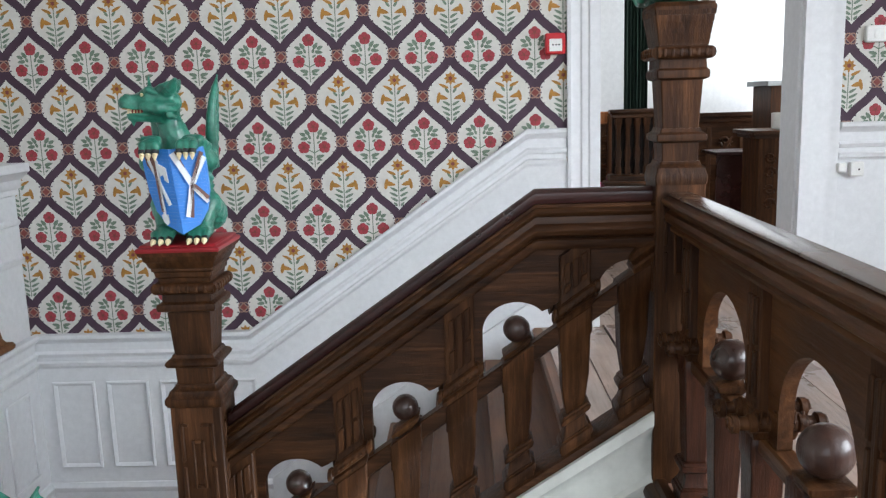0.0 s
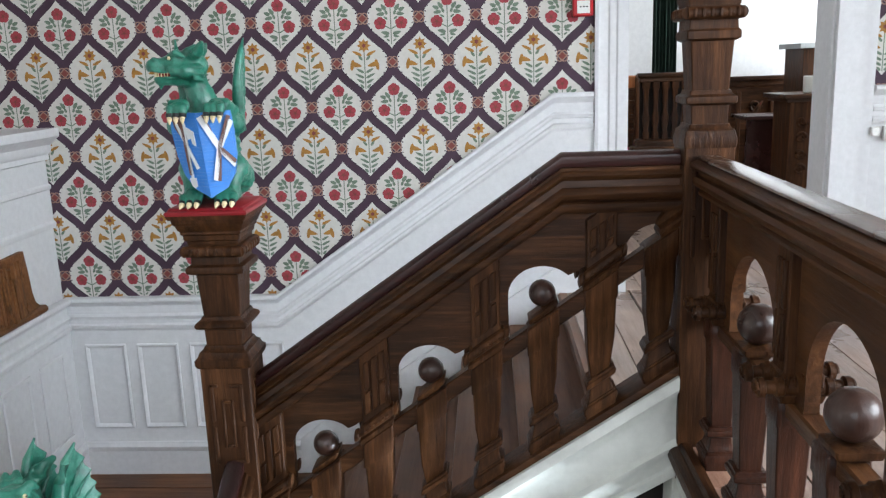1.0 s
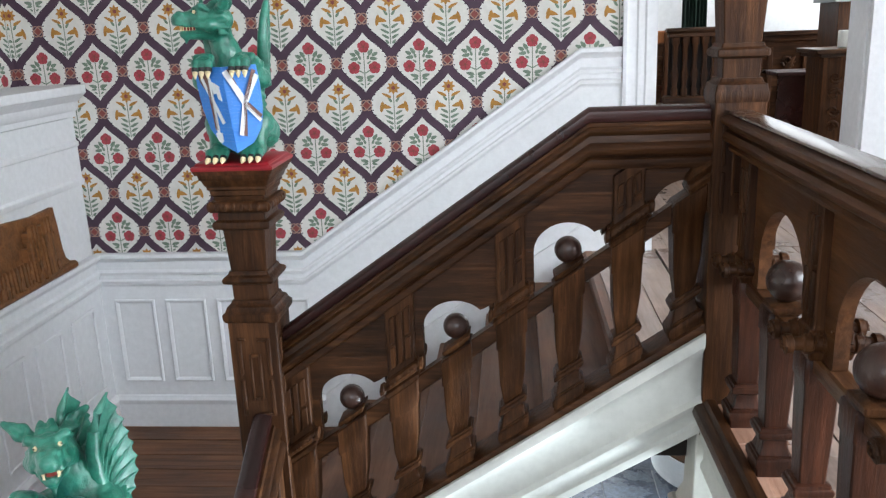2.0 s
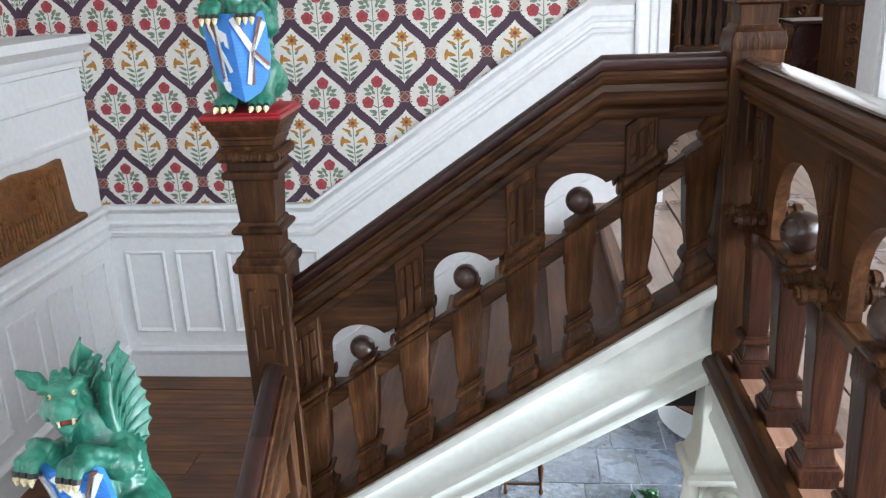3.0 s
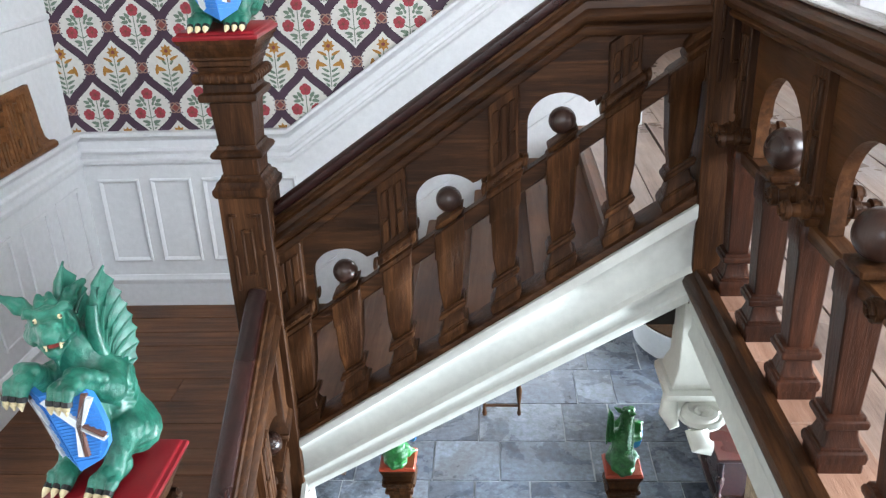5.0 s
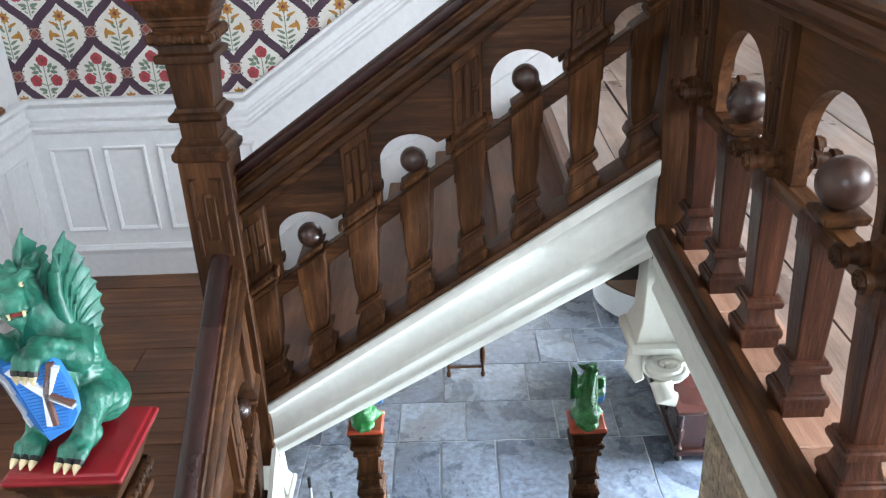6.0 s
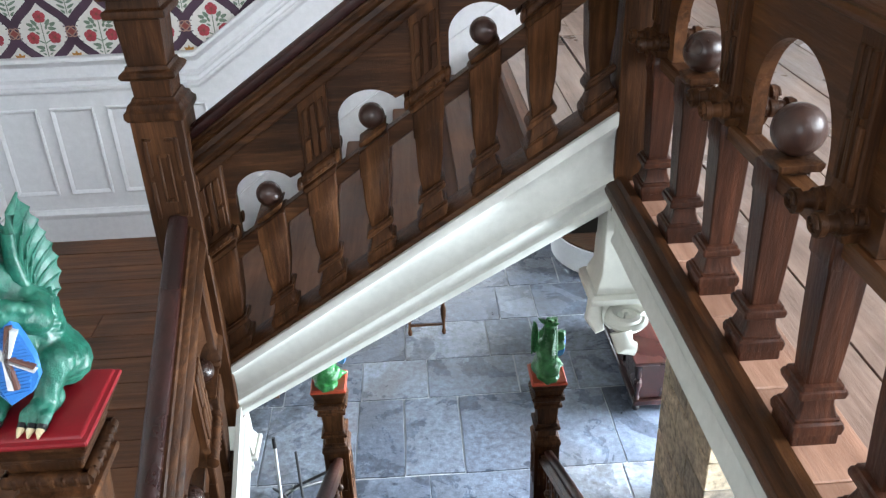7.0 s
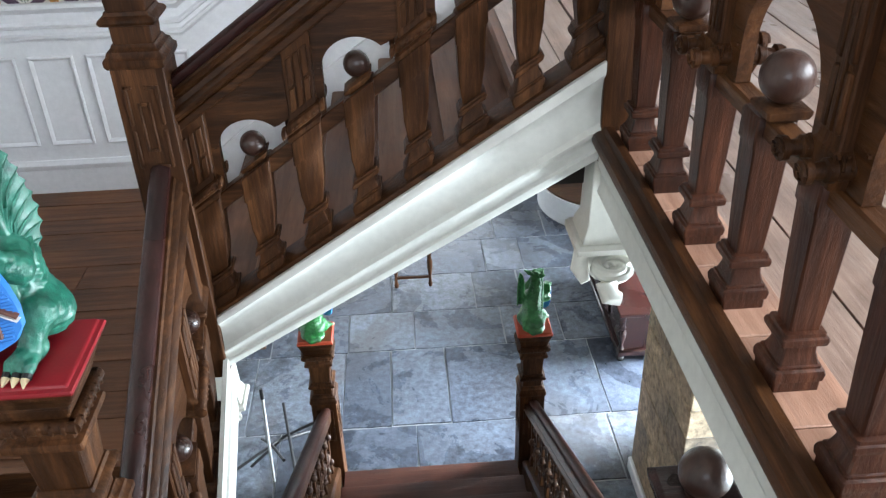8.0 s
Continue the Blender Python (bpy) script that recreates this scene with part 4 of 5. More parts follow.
def pendant(name, cx, cy, top, label, k=1.0):
    t = thing(name, label, "bracket", "white stair brackets", "structure")
    t.matrix_basis = Matrix.Translation((cx, cy, top)) @ Matrix.Diagonal((k, k, k, 1))
    cx = cy = top = 0.0
    part("post", Geo().square(cx, cy, [(top - 0.47, 0.105), (top - 0.44, 0.098), (top - 0.4, 0.082), (top - 0.1, 0.074), (top, 0.074)]), cream, t)
    part("plate", Geo().square(cx, cy, [(top - 0.515, 0.112), (top - 0.51, 0.13), (top - 0.485, 0.13), (top - 0.47, 0.118)]), cream, t)
    g = Geo().square(cx, cy - 0.01, [(top - 0.68, 0.03), (top - 0.62, 0.07), (top - 0.56, 0.085), (top - 0.515, 0.09)])
    part("drop", g, cream, t)
    g = Geo()
    volute(g, cx + 0.005, cy - 0.155, top - 0.55, 0.075, 0.028, 1.6, "z")
    g.lathe(cx + 0.005, cy - 0.155, [(top - 0.6, 0.03), (top - 0.58, 0.07), (top - 0.56, 0.085), (top - 0.548, 0.07)], 20)
    part("scroll", g, cream, t)
    g = Geo()
    g.tube([(cx - 0.105, cy - 0.09, top - 0.5), (cx - 0.12, cy - 0.13, top - 0.56), (cx - 0.1, cy - 0.17, top - 0.6)], [0.03, 0.036, 0.02], 10)
    g.tube([(cx - 0.03, cy - 0.22, top - 0.57), (cx - 0.02, cy - 0.25, top - 0.62), (cx + 0.02, cy - 0.255, top - 0.63)], [0.045, 0.042, 0.028], 10)
    part("leaf", g, cream, t)
    return t


pendant("stair_bracket", 3.42, -2.16, 1.235, "cream painted post with a scrolled bracket under the stair head")
pendant("stair_bracket", 1.80, -2.14, 0.30, "small cream painted post with a scrolled bracket under the newel", 0.62)

# ---- lower hall ----
def slate(name, base, rough):
    m, nt, b = nodes_of(name, rough)
    v = coords(nt, (1, 1, 1))
    n1, n2, n3 = noise_of(nt, v, 1.6, 6, 0.65, 0.6), noise_of(nt, v, 17, 8, 0.7), noise_of(nt, v, 90, 4, 0.6)
    lo, hi = tuple(c * 0.5 for c in base), tuple(c * 1.5 for c in base)
    c = ramp(nt, n1, [(0.3, lo), (0.5, base), (0.7, hi)])
    c = mix(nt, c, ramp(nt, n2, [(0.32, (0.35,) * 3), (0.68, (1.65,) * 3)]), 1.0, "MULTIPLY")
    w = ramp(nt, n2, [(0.62, (0, 0, 0)), (0.74, (0.45,) * 3)])
    c = mix(nt, c, (0.33, 0.33, 0.34), w)
    st_ = ramp(nt, noise_of(nt, coords(nt, (1, 1, 1), False), 0.9, 5, 0.6, 0.8), [(0.5, (0, 0, 0)), (0.68, (0.6,) * 3)])
    c = mix(nt, c, tuple(base[0] * q for q in (0.62, 0.5, 0.4)), st_)
    oi = nt.nodes.new("ShaderNodeObjectInfo")
    tint = ramp(nt, oi.outputs["Random"], [(0.0, (0.58, 0.6, 0.66)), (0.5, (1.0, 1.0, 1.0)), (1.0, (1.38, 1.34, 1.28))])
    c = mix(nt, c, tint, 1.0, "MULTIPLY")
    nt.links.new(c, b.inputs["Base Color"])
    r = ramp(nt, n1, [(0.3, (rough - 0.12,) * 3), (0.75, (rough + 0.2,) * 3)])
    nt.links.new(r, b.inputs["Roughness"])
    bump(nt, b, n2, 0.6, 0.008)
    return m


flag = slate("blue_grey_flagstone", (0.085, 0.096, 0.12), 0.27)
mortar = paint("pale_mortar", (0.3, 0.3, 0.3), 0.85, 0.2, 8)
hall = thing("floor", "worn blue-grey flagstones with pale joints", "floor", kind="structure")
part("bed", Geo().box(-3.2, 8.5, -8.0, 6.2, HALL - 0.2, HALL - 0.006), mortar, hall, smooth=False)
rng = random.Random(21)
rows = [(-1.4, -0.62, []), (-0.62, 0.11, [1.5, 2.616, 3.45, 4.2]), (0.11, 1.11, [1.2, 2.0, 2.416, 2.911, 3.62, 4.25]), (1.11, 1.70, [1.3, 2.022, 2.643, 3.5, 4.05]), (1.70, 2.34, [1.75, 2.434, 3.278, 3.75, 4.6]), (2.34, 3.0, [1.6, 2.5, 3.45, 3.85, 4.5]), (3.0, 3.6, [2.1, 2.9, 3.62, 4.2]), (3.6, 4.3, [1.8, 2.6, 3.5, 4.3]), (4.3, 5.0, []), (5.0, 6.0, [])]
for ya, yb, cuts in rows:
    lo, hi = -3.0, 8.3
    xs = [lo]
    cuts = cuts or [0.0, 0.9]
    x = cuts[0]
    before = []
    while x > lo + 0.5:
        x -= rng.uniform(0.55, 1.0)
        before.append(max(lo, x))
    xs = sorted(set([lo] + [b for b in before if b > lo] + cuts))
    x = xs[-1]
    while x < hi - 0.5:
        x += rng.uniform(0.55, 1.05)
        xs.append(min(x, hi))
    for a, b in zip(xs, xs[1:]):
        if b - a < 0.15:
            continue
        j = lambda: rng.uniform(-0.012, 0.012)
        poly = [(a + 0.006, ya + 0.006 + j() * 0.6), (b - 0.006, ya + 0.006 + j() * 0.6), (b - 0.006 + j() * 0.5, yb - 0.006), (a + 0.006 + j() * 0.5, yb - 0.006)]
        pl = []
        for i in range(4):
            p, q = poly[i], poly[(i + 1) % 4]
            for s in range(5):
                f = s / 5
                w = 0.004 if s else 0.0
                pl.append((p[0] + (q[0] - p[0]) * f + rng.uniform(-w, w), p[1] + (q[1] - p[1]) * f + rng.uniform(-w, w)))
        zt = HALL + rng.uniform(-0.002, 0.003)
        ins = [((x - (a + b) / 2) * 0.992 + (a + b) / 2, (y - (ya + yb) / 2) * 0.992 + (ya + yb) / 2) for x, y in pl]
        n = len(pl)
        g = Geo().add([(x, y, HALL - 0.05) for x, y in pl] + [(x, y, zt - 0.004) for x, y in pl] + [(x, y, zt) for x, y in ins],
                      [(i, (i + 1) % n, (i + 1) % n + n, i + n) for i in range(n)] + [(i + n, (i + 1) % n + n, (i + 1) % n + 2 * n, i + 2 * n) for i in range(n)] + [tuple(range(2 * n, 3 * n))])
        part("flagstone", g, flag, hall, smooth=False)

sand = slate("buff_sandstone", (0.33, 0.25, 0.16), 0.75)
pier = thing("stone_pier", "buff sandstone pier of squared blocks under the gallery", "pillar", kind="structure")
px0, px1, py0, py1 = 4.24, 4.66, -1.42, -0.52
part("core", Geo().box(px0 + 0.03, px1 - 0.012, py0 + 0.012, py1 - 0.012, HALL, 0.96), mortar, pier, smooth=False)
part("white_base", Geo().box(px0 - 0.018, px1 + 0.02, py0 - 0.004, py1 + 0.02, HALL, HALL + 0.12, 0.012), white, pier, "white painted base")
z, k = HALL + 0.122, 0
while z < 0.94:
    d = min((0.27, 0.22, 0.31)[k % 3], 0.955 - z)
    cut = py0 + (py1 - py0) * (0.36, 0.64, 0.48)[k % 3]
    for ya, yb, q in ((py0, cut - 0.003, 0.0), (cut + 0.003, py1, 0.004)):
        part("stone", Geo().box(px0 + q, px1, ya, yb, z + 0.003, z + d - 0.003, 0.008), sand, pier, smooth=False)
    z += d
    k += 1
wall("wall_hall_side", Geo().box(4.67, 8.3, -0.35, -0.1, HALL, 0.96), "plain cream painted wall beside the pier", cream)


def turned_leg(g, cx, cy, z0, z1, r):
    h = z1 - z0
    g.lathe(cx, cy, [(z0, r * 0.7), (z0 + 0.05 * h, r), (z0 + 0.1 * h, r * 0.6), (z0 + 0.2 * h, r * 0.55), (z0 + 0.4 * h, r * 1.15), (z0 + 0.5 * h, r * 1.25), (z0 + 0.6 * h, r * 0.7), (z0 + 0.66 * h, r), (z0 + 0.72 * h, r * 0.8), (z1, r)], 14)


bench = tagged(new("chest"), "dark red-brown panelled chest with turned columns on flagstones", "chest")
bx0, bx1, by0, by1, bz = 4.46, 4.95, 0.74, 2.05, -1.86
part("lid", Geo().box(bx0 - 0.03, bx1 + 0.02, by0 - 0.03, by1 + 0.03, bz - 0.035, bz, 0.01), mahog_y, bench)
part("body", Geo().box(bx0 + 0.03, bx1, by0 + 0.03, by1 - 0.03, HALL + 0.12, bz - 0.035), mahog_y, bench)
part("plinth", Geo().box(bx0 - 0.01, bx1, by0 - 0.01, by1 + 0.01, HALL + 0.06, HALL + 0.12, 0.01), mahog_y, bench)
for k in range(3):
    y0 = by0 + 0.1 + 0.4 * k
    part("panel", Geo().box(bx0 + 0.014, bx0 + 0.032, y0, y0 + 0.32, HALL + 0.18, bz - 0.1, 0.01), mahog_y, bench)
for x in (bx0 + 0.02, bx1 - 0.03):
    for y in (by0 + 0.02, by1 - 0.02):
        g = Geo()
        turned_leg(g, x, y, HALL + 0.12, bz - 0.035, 0.03)
        part("column", g, mahog_x, bench)
        part("foot", Geo().ball(x, y, HALL + 0.035, 0.035, 14, 8), black, bench)

stool = tagged(new("stool"), "small dark wooden stool on the flagstones", "stool")
part("seat", Geo().box(2.47, 2.86, 2.12, 2.5, -1.80, -1.77, 0.01), oak_x, stool)
for x in (2.49, 2.84):
    for y in (2.14, 2.46):
        g = Geo()
        turned_leg(g, x, y, HALL, -1.80, 0.024)
        part("leg", g, oak_z, stool)
part("stretcher", Geo().box(2.5, 2.83, 2.13, 2.15, HALL + 0.1, HALL + 0.13), oak_x, stool)

# curved step with a white riser at the side of the hall
def arc(r, a0, a1, cx, cy, n=24):
    return [(cx + r * math.cos(radians(a0 + (a1 - a0) * i / n)), cy + r * math.sin(radians(a0 + (a1 - a0) * i / n))) for i in range(n + 1)]


dais = thing("curved_step", "curved step with a white riser and dark wooden top", "step", kind="structure")
out = arc(0.82, 90, 270, 5.05, 3.75) + [(5.9, 2.93), (5.9, 4.57)]
part("riser", Geo().prism(out, lambda a, b, d: (a, b, d), HALL, -2.09), white, dais)
part("top", Geo().prism(arc(0.80, 90, 270, 5.05, 3.75) + [(5.9, 2.95), (5.9, 4.55)], lambda a, b, d: (a, b, d), -2.09, -2.07), oak_x, dais, "dark wooden top")

stand = tagged(new("iron_stand"), "black iron folding stand with a steel rod", "stand")
part("rod", Geo().tube([(1.50, -0.42, HALL + 0.02), (1.50, -0.30, -1.62)], 0.011, 10), paint("steel_rod", (0.45, 0.45, 0.44), 0.3), stand, "pale steel rod")
part("tip", Geo().lathe(1.50, -0.30, [(-1.64, 0.016), (-1.55, 0.013)], 10), black, stand)
for (ax, ay), (bx, by), za, zb in (((1.30, -0.25), (1.85, -0.05), 0.02, 0.28), ((1.25, -0.5), (1.8, 0.12), 0.25, 0.02), ((1.55, 0.15), (1.7, -0.55), 0.3, 0.02), ((1.35, 0.05), (1.62, -0.5), 0.02, 0.32)):
    part("leg", Geo().tube([(ax, ay, HALL + za), ((ax + bx) / 2, (ay + by) / 2, HALL + 0.22), (bx, by, HALL + zb)], 0.012, 8), black, stand)

step_y = wood("dark_waxed_rail", (0.02, 0.006, 0.004), (0.045, 0.014, 0.009), (0.08, 0.03, 0.02), "y", 0.5, 0.0, 8, spec=0.18)
carve_dark = wood("dark_pierced_oak", (0.02, 0.008, 0.004), (0.05, 0.022, 0.011), (0.1, 0.052, 0.028), "z", 0.5, 0.0)
# balustrades of the lower flight with pierced carving
for cx, cy in ((1.975, -0.46), (3.445, -0.52)):
    t = thing("lower_balustrade", "dark oak balustrade with pierced scroll carving beside the lower flight", "balustrade", "balustrades of the stair")
    L, sl = 2.62, 0.56
    a, b = (cx, cy - 0.088, -1.56), (cx, cy - L, -1.56 + sl * (L - 0.088))
    part("handrail", Geo().sweep([(p * 0.85, q * 0.55) for p, q in RAILP], [(a, (1, 0, 0), (0, 0, 1)), (b, (1, 0, 0), (0, 0, 1))]), oak_y, t)
    part("rail_cap", Geo().sweep([(p * 0.85, q * 0.9 + 0.012) for p, q in CAPP], [(a, (1, 0, 0), (0, 0, 1)), (b, (1, 0, 0), (0, 0, 1))]), step_y, t)
    part("foot_rail", Geo().sweep([(-0.06, 0.0), (0.06, 0.0), (0.06, 0.24), (0.045, 0.26), (-0.045, 0.26), (-0.06, 0.24)], [((cx, a[1], -2.40), (1, 0, 0), (0, 0, 1)), ((cx, b[1], -2.40 + sl * (L - 0.088)), (1, 0, 0), (0, 0, 1))]), oak_y, t)
    n = 12
    for i in range(n):
        u = 0.2 + (L - 0.3) * i / n
        yy, zz = cy - u, -1.56 + sl * (u - 0.088)
        g = Geo()
        lo, hi = zz - 0.60, zz - 0.09
        g.square(cx, yy, [(lo, 0.02), (lo + 0.05, 0.026), (lo + 0.1, 0.016), (hi - 0.1, 0.018), (hi, 0.026)])
        part("baluster", g, oak_z, t)
        g = Geo()
        for zq, ss in ((lo + 0.14, 1), (lo + 0.26, -1), (lo + 0.38, 1)):
            volute(g, cx, yy - 0.085, zq, 0.055, 0.018, 1.2 * ss, "x", 14)
            g.ball(cx + 0.02 * ss, yy - 0.06, zq + 0.05, 0.026, 10, 6)
        part("scroll_carving", g, carve_dark, t, "pierced scroll carving")

newel_b = tagged(new("newel_post"), "dark oak newel topped by a large turned ball", "newel post", "newel posts")
newel_b.location = (3.46, -3.33, LOW)
part("block", Geo().square(0, 0, [(0, 0.08), (1.28, 0.08)]), oak_z, newel_b)
part("cap_plate", Geo().square(0, 0, [(1.28, 0.085), (1.3, 0.125), (1.33, 0.128), (1.345, 0.11)]), mahog_x, newel_b)
part("ball", Geo().lathe(0, 0, [(1.345, 0.05), (1.36, 0.05)]).ball(0, 0, 1.43, 0.078), ball_wood, newel_b, "large dark turned ball")

# ---- small things on the walls ----
alarm = tagged(new("fire_alarm"), "red fire alarm call point with white label on wallpaper", "fire alarm")
redplastic = paint("red_plastic", (0.5, 0.012, 0.02), 0.35, 0.05)
whitepl = paint("white_plastic", (0.75, 0.75, 0.72), 0.35, 0.03)
part("case", Geo().box(3.212, 3.328, FAR - 0.05, FAR - 0.002, 2.825, 2.945, 0.008), redplastic, alarm)
part("label_plate", Geo().box(3.235, 3.308, FAR - 0.054, FAR - 0.049, 2.842, 2.912, 0.002), whitepl, alarm, "white label plate")
for i in range(3):
    part("mark", Geo().box(3.25 + 0.018 * i, 3.26 + 0.018 * i, FAR - 0.056, FAR - 0.053, 2.874, 2.882, 0.001), black, alarm)
sock = tagged(new("wall_socket"), "cream double socket plate on the white dado", "socket")
part("plate", Geo().box(4.985, 5.065, FAR - 0.065, FAR - 0.03, 2.07, 2.155, 0.006), whitepl, sock)
part("plate", Geo().box(4.915, 4.965, FAR - 0.065, FAR - 0.03, 2.095, 2.15, 0.006), whitepl, sock)
part("switch", Geo().box(5.03, 5.04, FAR - 0.068, FAR - 0.064, 2.105, 2.116, 0.001), black, sock)
sw = tagged(new("light_switch"), "cream switch box on the wallpaper beside the door", "switch")
part("plate", Geo().box(5.045, 5.165, FAR - 0.04, FAR - 0.002, 2.835, 2.93, 0.008), whitepl, sw)
part("rocker", Geo().box(5.09, 5.12, FAR - 0.046, FAR - 0.039, 2.86, 2.905, 0.003), whitepl, sw)

# carved oak relief leaning on the ledge
car = tagged(new("carved_relief"), "brown carved oak relief of a towered church on a ledge", "carving")
rng = random.Random(4)


def cp(y, z, d):
    return (-0.012 + d - 0.02 * (z - 1.216) / 0.4 + 0.018, y, z)


out = [(-1.5, 1.219), (-0.13, 1.219), (-0.11, 1.24), (-0.16, 1.262), (-0.205, 1.30), (-0.22, 1.36), (-0.225, 1.5), (-0.235, 1.612), (-0.45, 1.605), (-0.7, 1.625), (-1.0, 1.60), (-1.3, 1.62), (-1.5, 1.6)]
part("panel", Geo().prism(out, cp, 0.0, 0.028), carve_mat, car)
part("shelf_edge", Geo().box(0.0, 0.06, -1.5, -0.12, 1.218, 1.262, 0.014), carve_mat, car)
for y0, y1, zt in ((-0.59, -0.50, 1.54), (-0.45, -0.36, 1.55), (-0.62, -0.34, 1.46), (-0.95, -0.62, 1.36), (-1.4, -0.95, 1.4)):
    g = Geo().prism([(y0, 1.26), (y1, 1.26), (y1, zt), (y0, zt)], cp, 0.028, 0.062)
    part("tower" if zt > 1.5 else "nave", g, carve_mat, car)
    n = max(3, int((y1 - y0) / 0.03))
    for i in range(n):
        yy = y0 + (y1 - y0) * (i + 0.5) / n
        w = (y1 - y0) / n * 0.32
        part("buttress", Geo().prism([(yy - w, 1.27), (yy + w, 1.27), (yy + w, zt + 0.02), (yy, zt + 0.04), (yy - w, zt + 0.02)], cp, 0.062, 0.08), carve_mat, car)
for i in range(22):
    yy = -0.3 - 1.15 * rng.random()
    zz = 1.28 + 0.08 * rng.random()
    part("figure", Geo().prism([(yy - 0.012, zz - 0.03), (yy + 0.012, zz - 0.03), (yy + 0.014, zz + 0.01), (yy, zz + 0.03), (yy - 0.014, zz + 0.01)], cp, 0.03, 0.085), carve_mat, car)

car.location = (0.0, -0.2, 0.002)

# ---- panelled room seen through the doorway ----
FR = 4.2
wall("wall_room_far", Geo().box(0.5, 8.0, FR, FR + 0.25, TOP - 0.05, 4.8), "plain white wall of the panelled room")
wall("wall_room_left", Geo().box(0.5, 0.75, 0.25, FR, TOP - 0.05, 4.8), "plain white wall of the panelled room")
wall("wall_room_right", Geo().box(7.6, 8.0, 0.25, 1.6, TOP - 0.05, 4.8).box(7.6, 8.0, 1.6, FR, TOP - 0.05, 2.1).box(7.6, 8.0, 1.6, FR, 4.3, 4.8), "white room wall with a window opening")
solid("ceiling_room", Geo().box(0.5, 8.0, 0.25, FR + 0.25, 4.8, 5.0), plaster, "plain white ceiling of the panelled room", "ceiling", "structure", smooth=False)
boards("room_floor", "worn oak boards of the panelled room, window glare put into their pale colour", "y", 0.0, FR, 0.75, 7.6, TOP, 0.2, glare_board_y, seed=31)
pan = thing("room_panelling", "dark oak wall panelling with carved panels and a ledge", "panelling", kind="structure")
part("backing", Geo().box(0.75, 7.6, FR - 0.03, FR, TOP, 2.35), oak_x, pan)
part("ledge", Geo().box(0.75, 7.6, FR - 0.09, FR, 2.32, 2.36).box(0.75, 7.6, FR - 0.06, FR, 2.26, 2.32), oak_x, pan)
for i in range(12):
    x = 3.2 + 0.36 * i
    g = Geo().box(x, x + 0.05, FR - 0.05, FR - 0.03, TOP, 2.2)
    part("stile", g, oak_z, pan)
    g = Geo()
    for k in range(3):
        volute(g, x + 0.2, FR - 0.04, 2.05 - 0.28 * k, 0.07, 0.02, 1.5 * (1 if k % 2 else -1), "y", 16)
        g.tube([(x + 0.12, FR - 0.035, 1.92 - 0.28 * k), (x + 0.2, FR - 0.05, 1.98 - 0.28 * k), (x + 0.28, FR - 0.035, 2.1 - 0.28 * k)], [0.01, 0.03, 0.01], 8)
    part("carved_panel", g, oak_z, pan)
pew = tagged(new("pew"), "dark oak pew front with open balusters and moulded top", "pew")
part("top_rail", Geo().box(4.06, 4.62, 2.66, 2.80, 2.41, 2.45, 0.012).box(4.08, 4.62, 2.68, 2.78, 2.37, 2.41, 0.006), oak_x, pew)
# near-black back: the shade between the balusters is put into its colour
part("back", Geo().box(4.1, 4.62, 2.78, 2.80, TOP, 2.37), gap_mat, pew, "near-black boarding, the shade behind the balusters put into its colour")
part("foot", Geo().box(4.04, 4.62, 2.64, 2.8, TOP, 1.86, 0.02).box(4.0, 4.62, 2.58, 2.8, TOP, 1.80, 0.02), oak_x, pew)
for i in range(6):
    part("baluster", Geo().square(4.14 + 0.085 * i, 2.70, [(1.86, 0.026), (1.92, 0.026), (1.94, 0.018), (2.05, 0.03), (2.12, 0.018), (2.3, 0.022), (2.32, 0.03), (2.37, 0.03)]), oak_z, pew)
seat = tagged(new("desk"), "dark oak bench desk with a plain panelled front", "desk")
part("front", Geo().box(5.03, 5.5, 2.66, 2.7, TOP, 2.01), mahog_x, seat)
part("top", Geo().box(5.01, 5.52, 2.64, 3.1, 2.01, 2.04), mahog_x, seat)
stall = tagged(new("stall_end"), "dark oak stall end with carved panel and moulded cap", "stall")
part("body", Geo().box(5.17, 5.66, 2.0, 2.4, TOP, 2.19), oak_z, stall)
part("cap", Geo().box(5.13, 5.7, 1.96, 2.44, 2.19, 2.22).box(5.10, 5.73, 1.93, 2.47, 2.22, 2.255), oak_x, stall)
g = Geo()
for k in range(4):
    volute(g, 5.27, 1.998, 2.03 - 0.13 * k, 0.05, 0.014, 1.4 * (1 if k % 2 else -1), "y", 14)
part("carving", g, oak_z, stall)
cup = tagged(new("mug"), "plain white mug standing on the stall end", "mug")
part("body", Geo().lathe(5.36, 2.1, [(2.255, 0.04), (2.265, 0.055), (2.39, 0.057), (2.395, 0.05), (2.38, 0.048), (2.27, 0.046)], 20), whitepl, cup)
cab = tagged(new("prayer_desk"), "dark oak raised desk with grey top beyond the stalls", "desk")
part("body", Geo().box(5.69, 6.4, 3.2, 3.7, TOP, 2.62), oak_z, cab)
part("cap", Geo().box(5.64, 6.45, 3.15, 3.75, 2.62, 2.67), paint("grey_cloth", (0.4, 0.42, 0.42), 0.8), cab)
cur = tagged(new("curtain"), "dark green curtain hanging in folds beyond the newel", "curtain")
g, vs, fs = Geo(), [], []
for i in range(41):
    x = 4.39 + 0.24 * i / 40
    y = 3.75 + 0.035 * math.sin(i * 1.1)
    vs += [(x, y, 2.38), (x, y, 4.6), (x, y + 0.012, 4.6), (x, y + 0.012, 2.38)]
for i in range(40):
    for k in range(4):
        fs.append((4 * i + k, 4 * i + (k + 1) % 4, 4 * i + 4 + (k + 1) % 4, 4 * i + 4 + k))
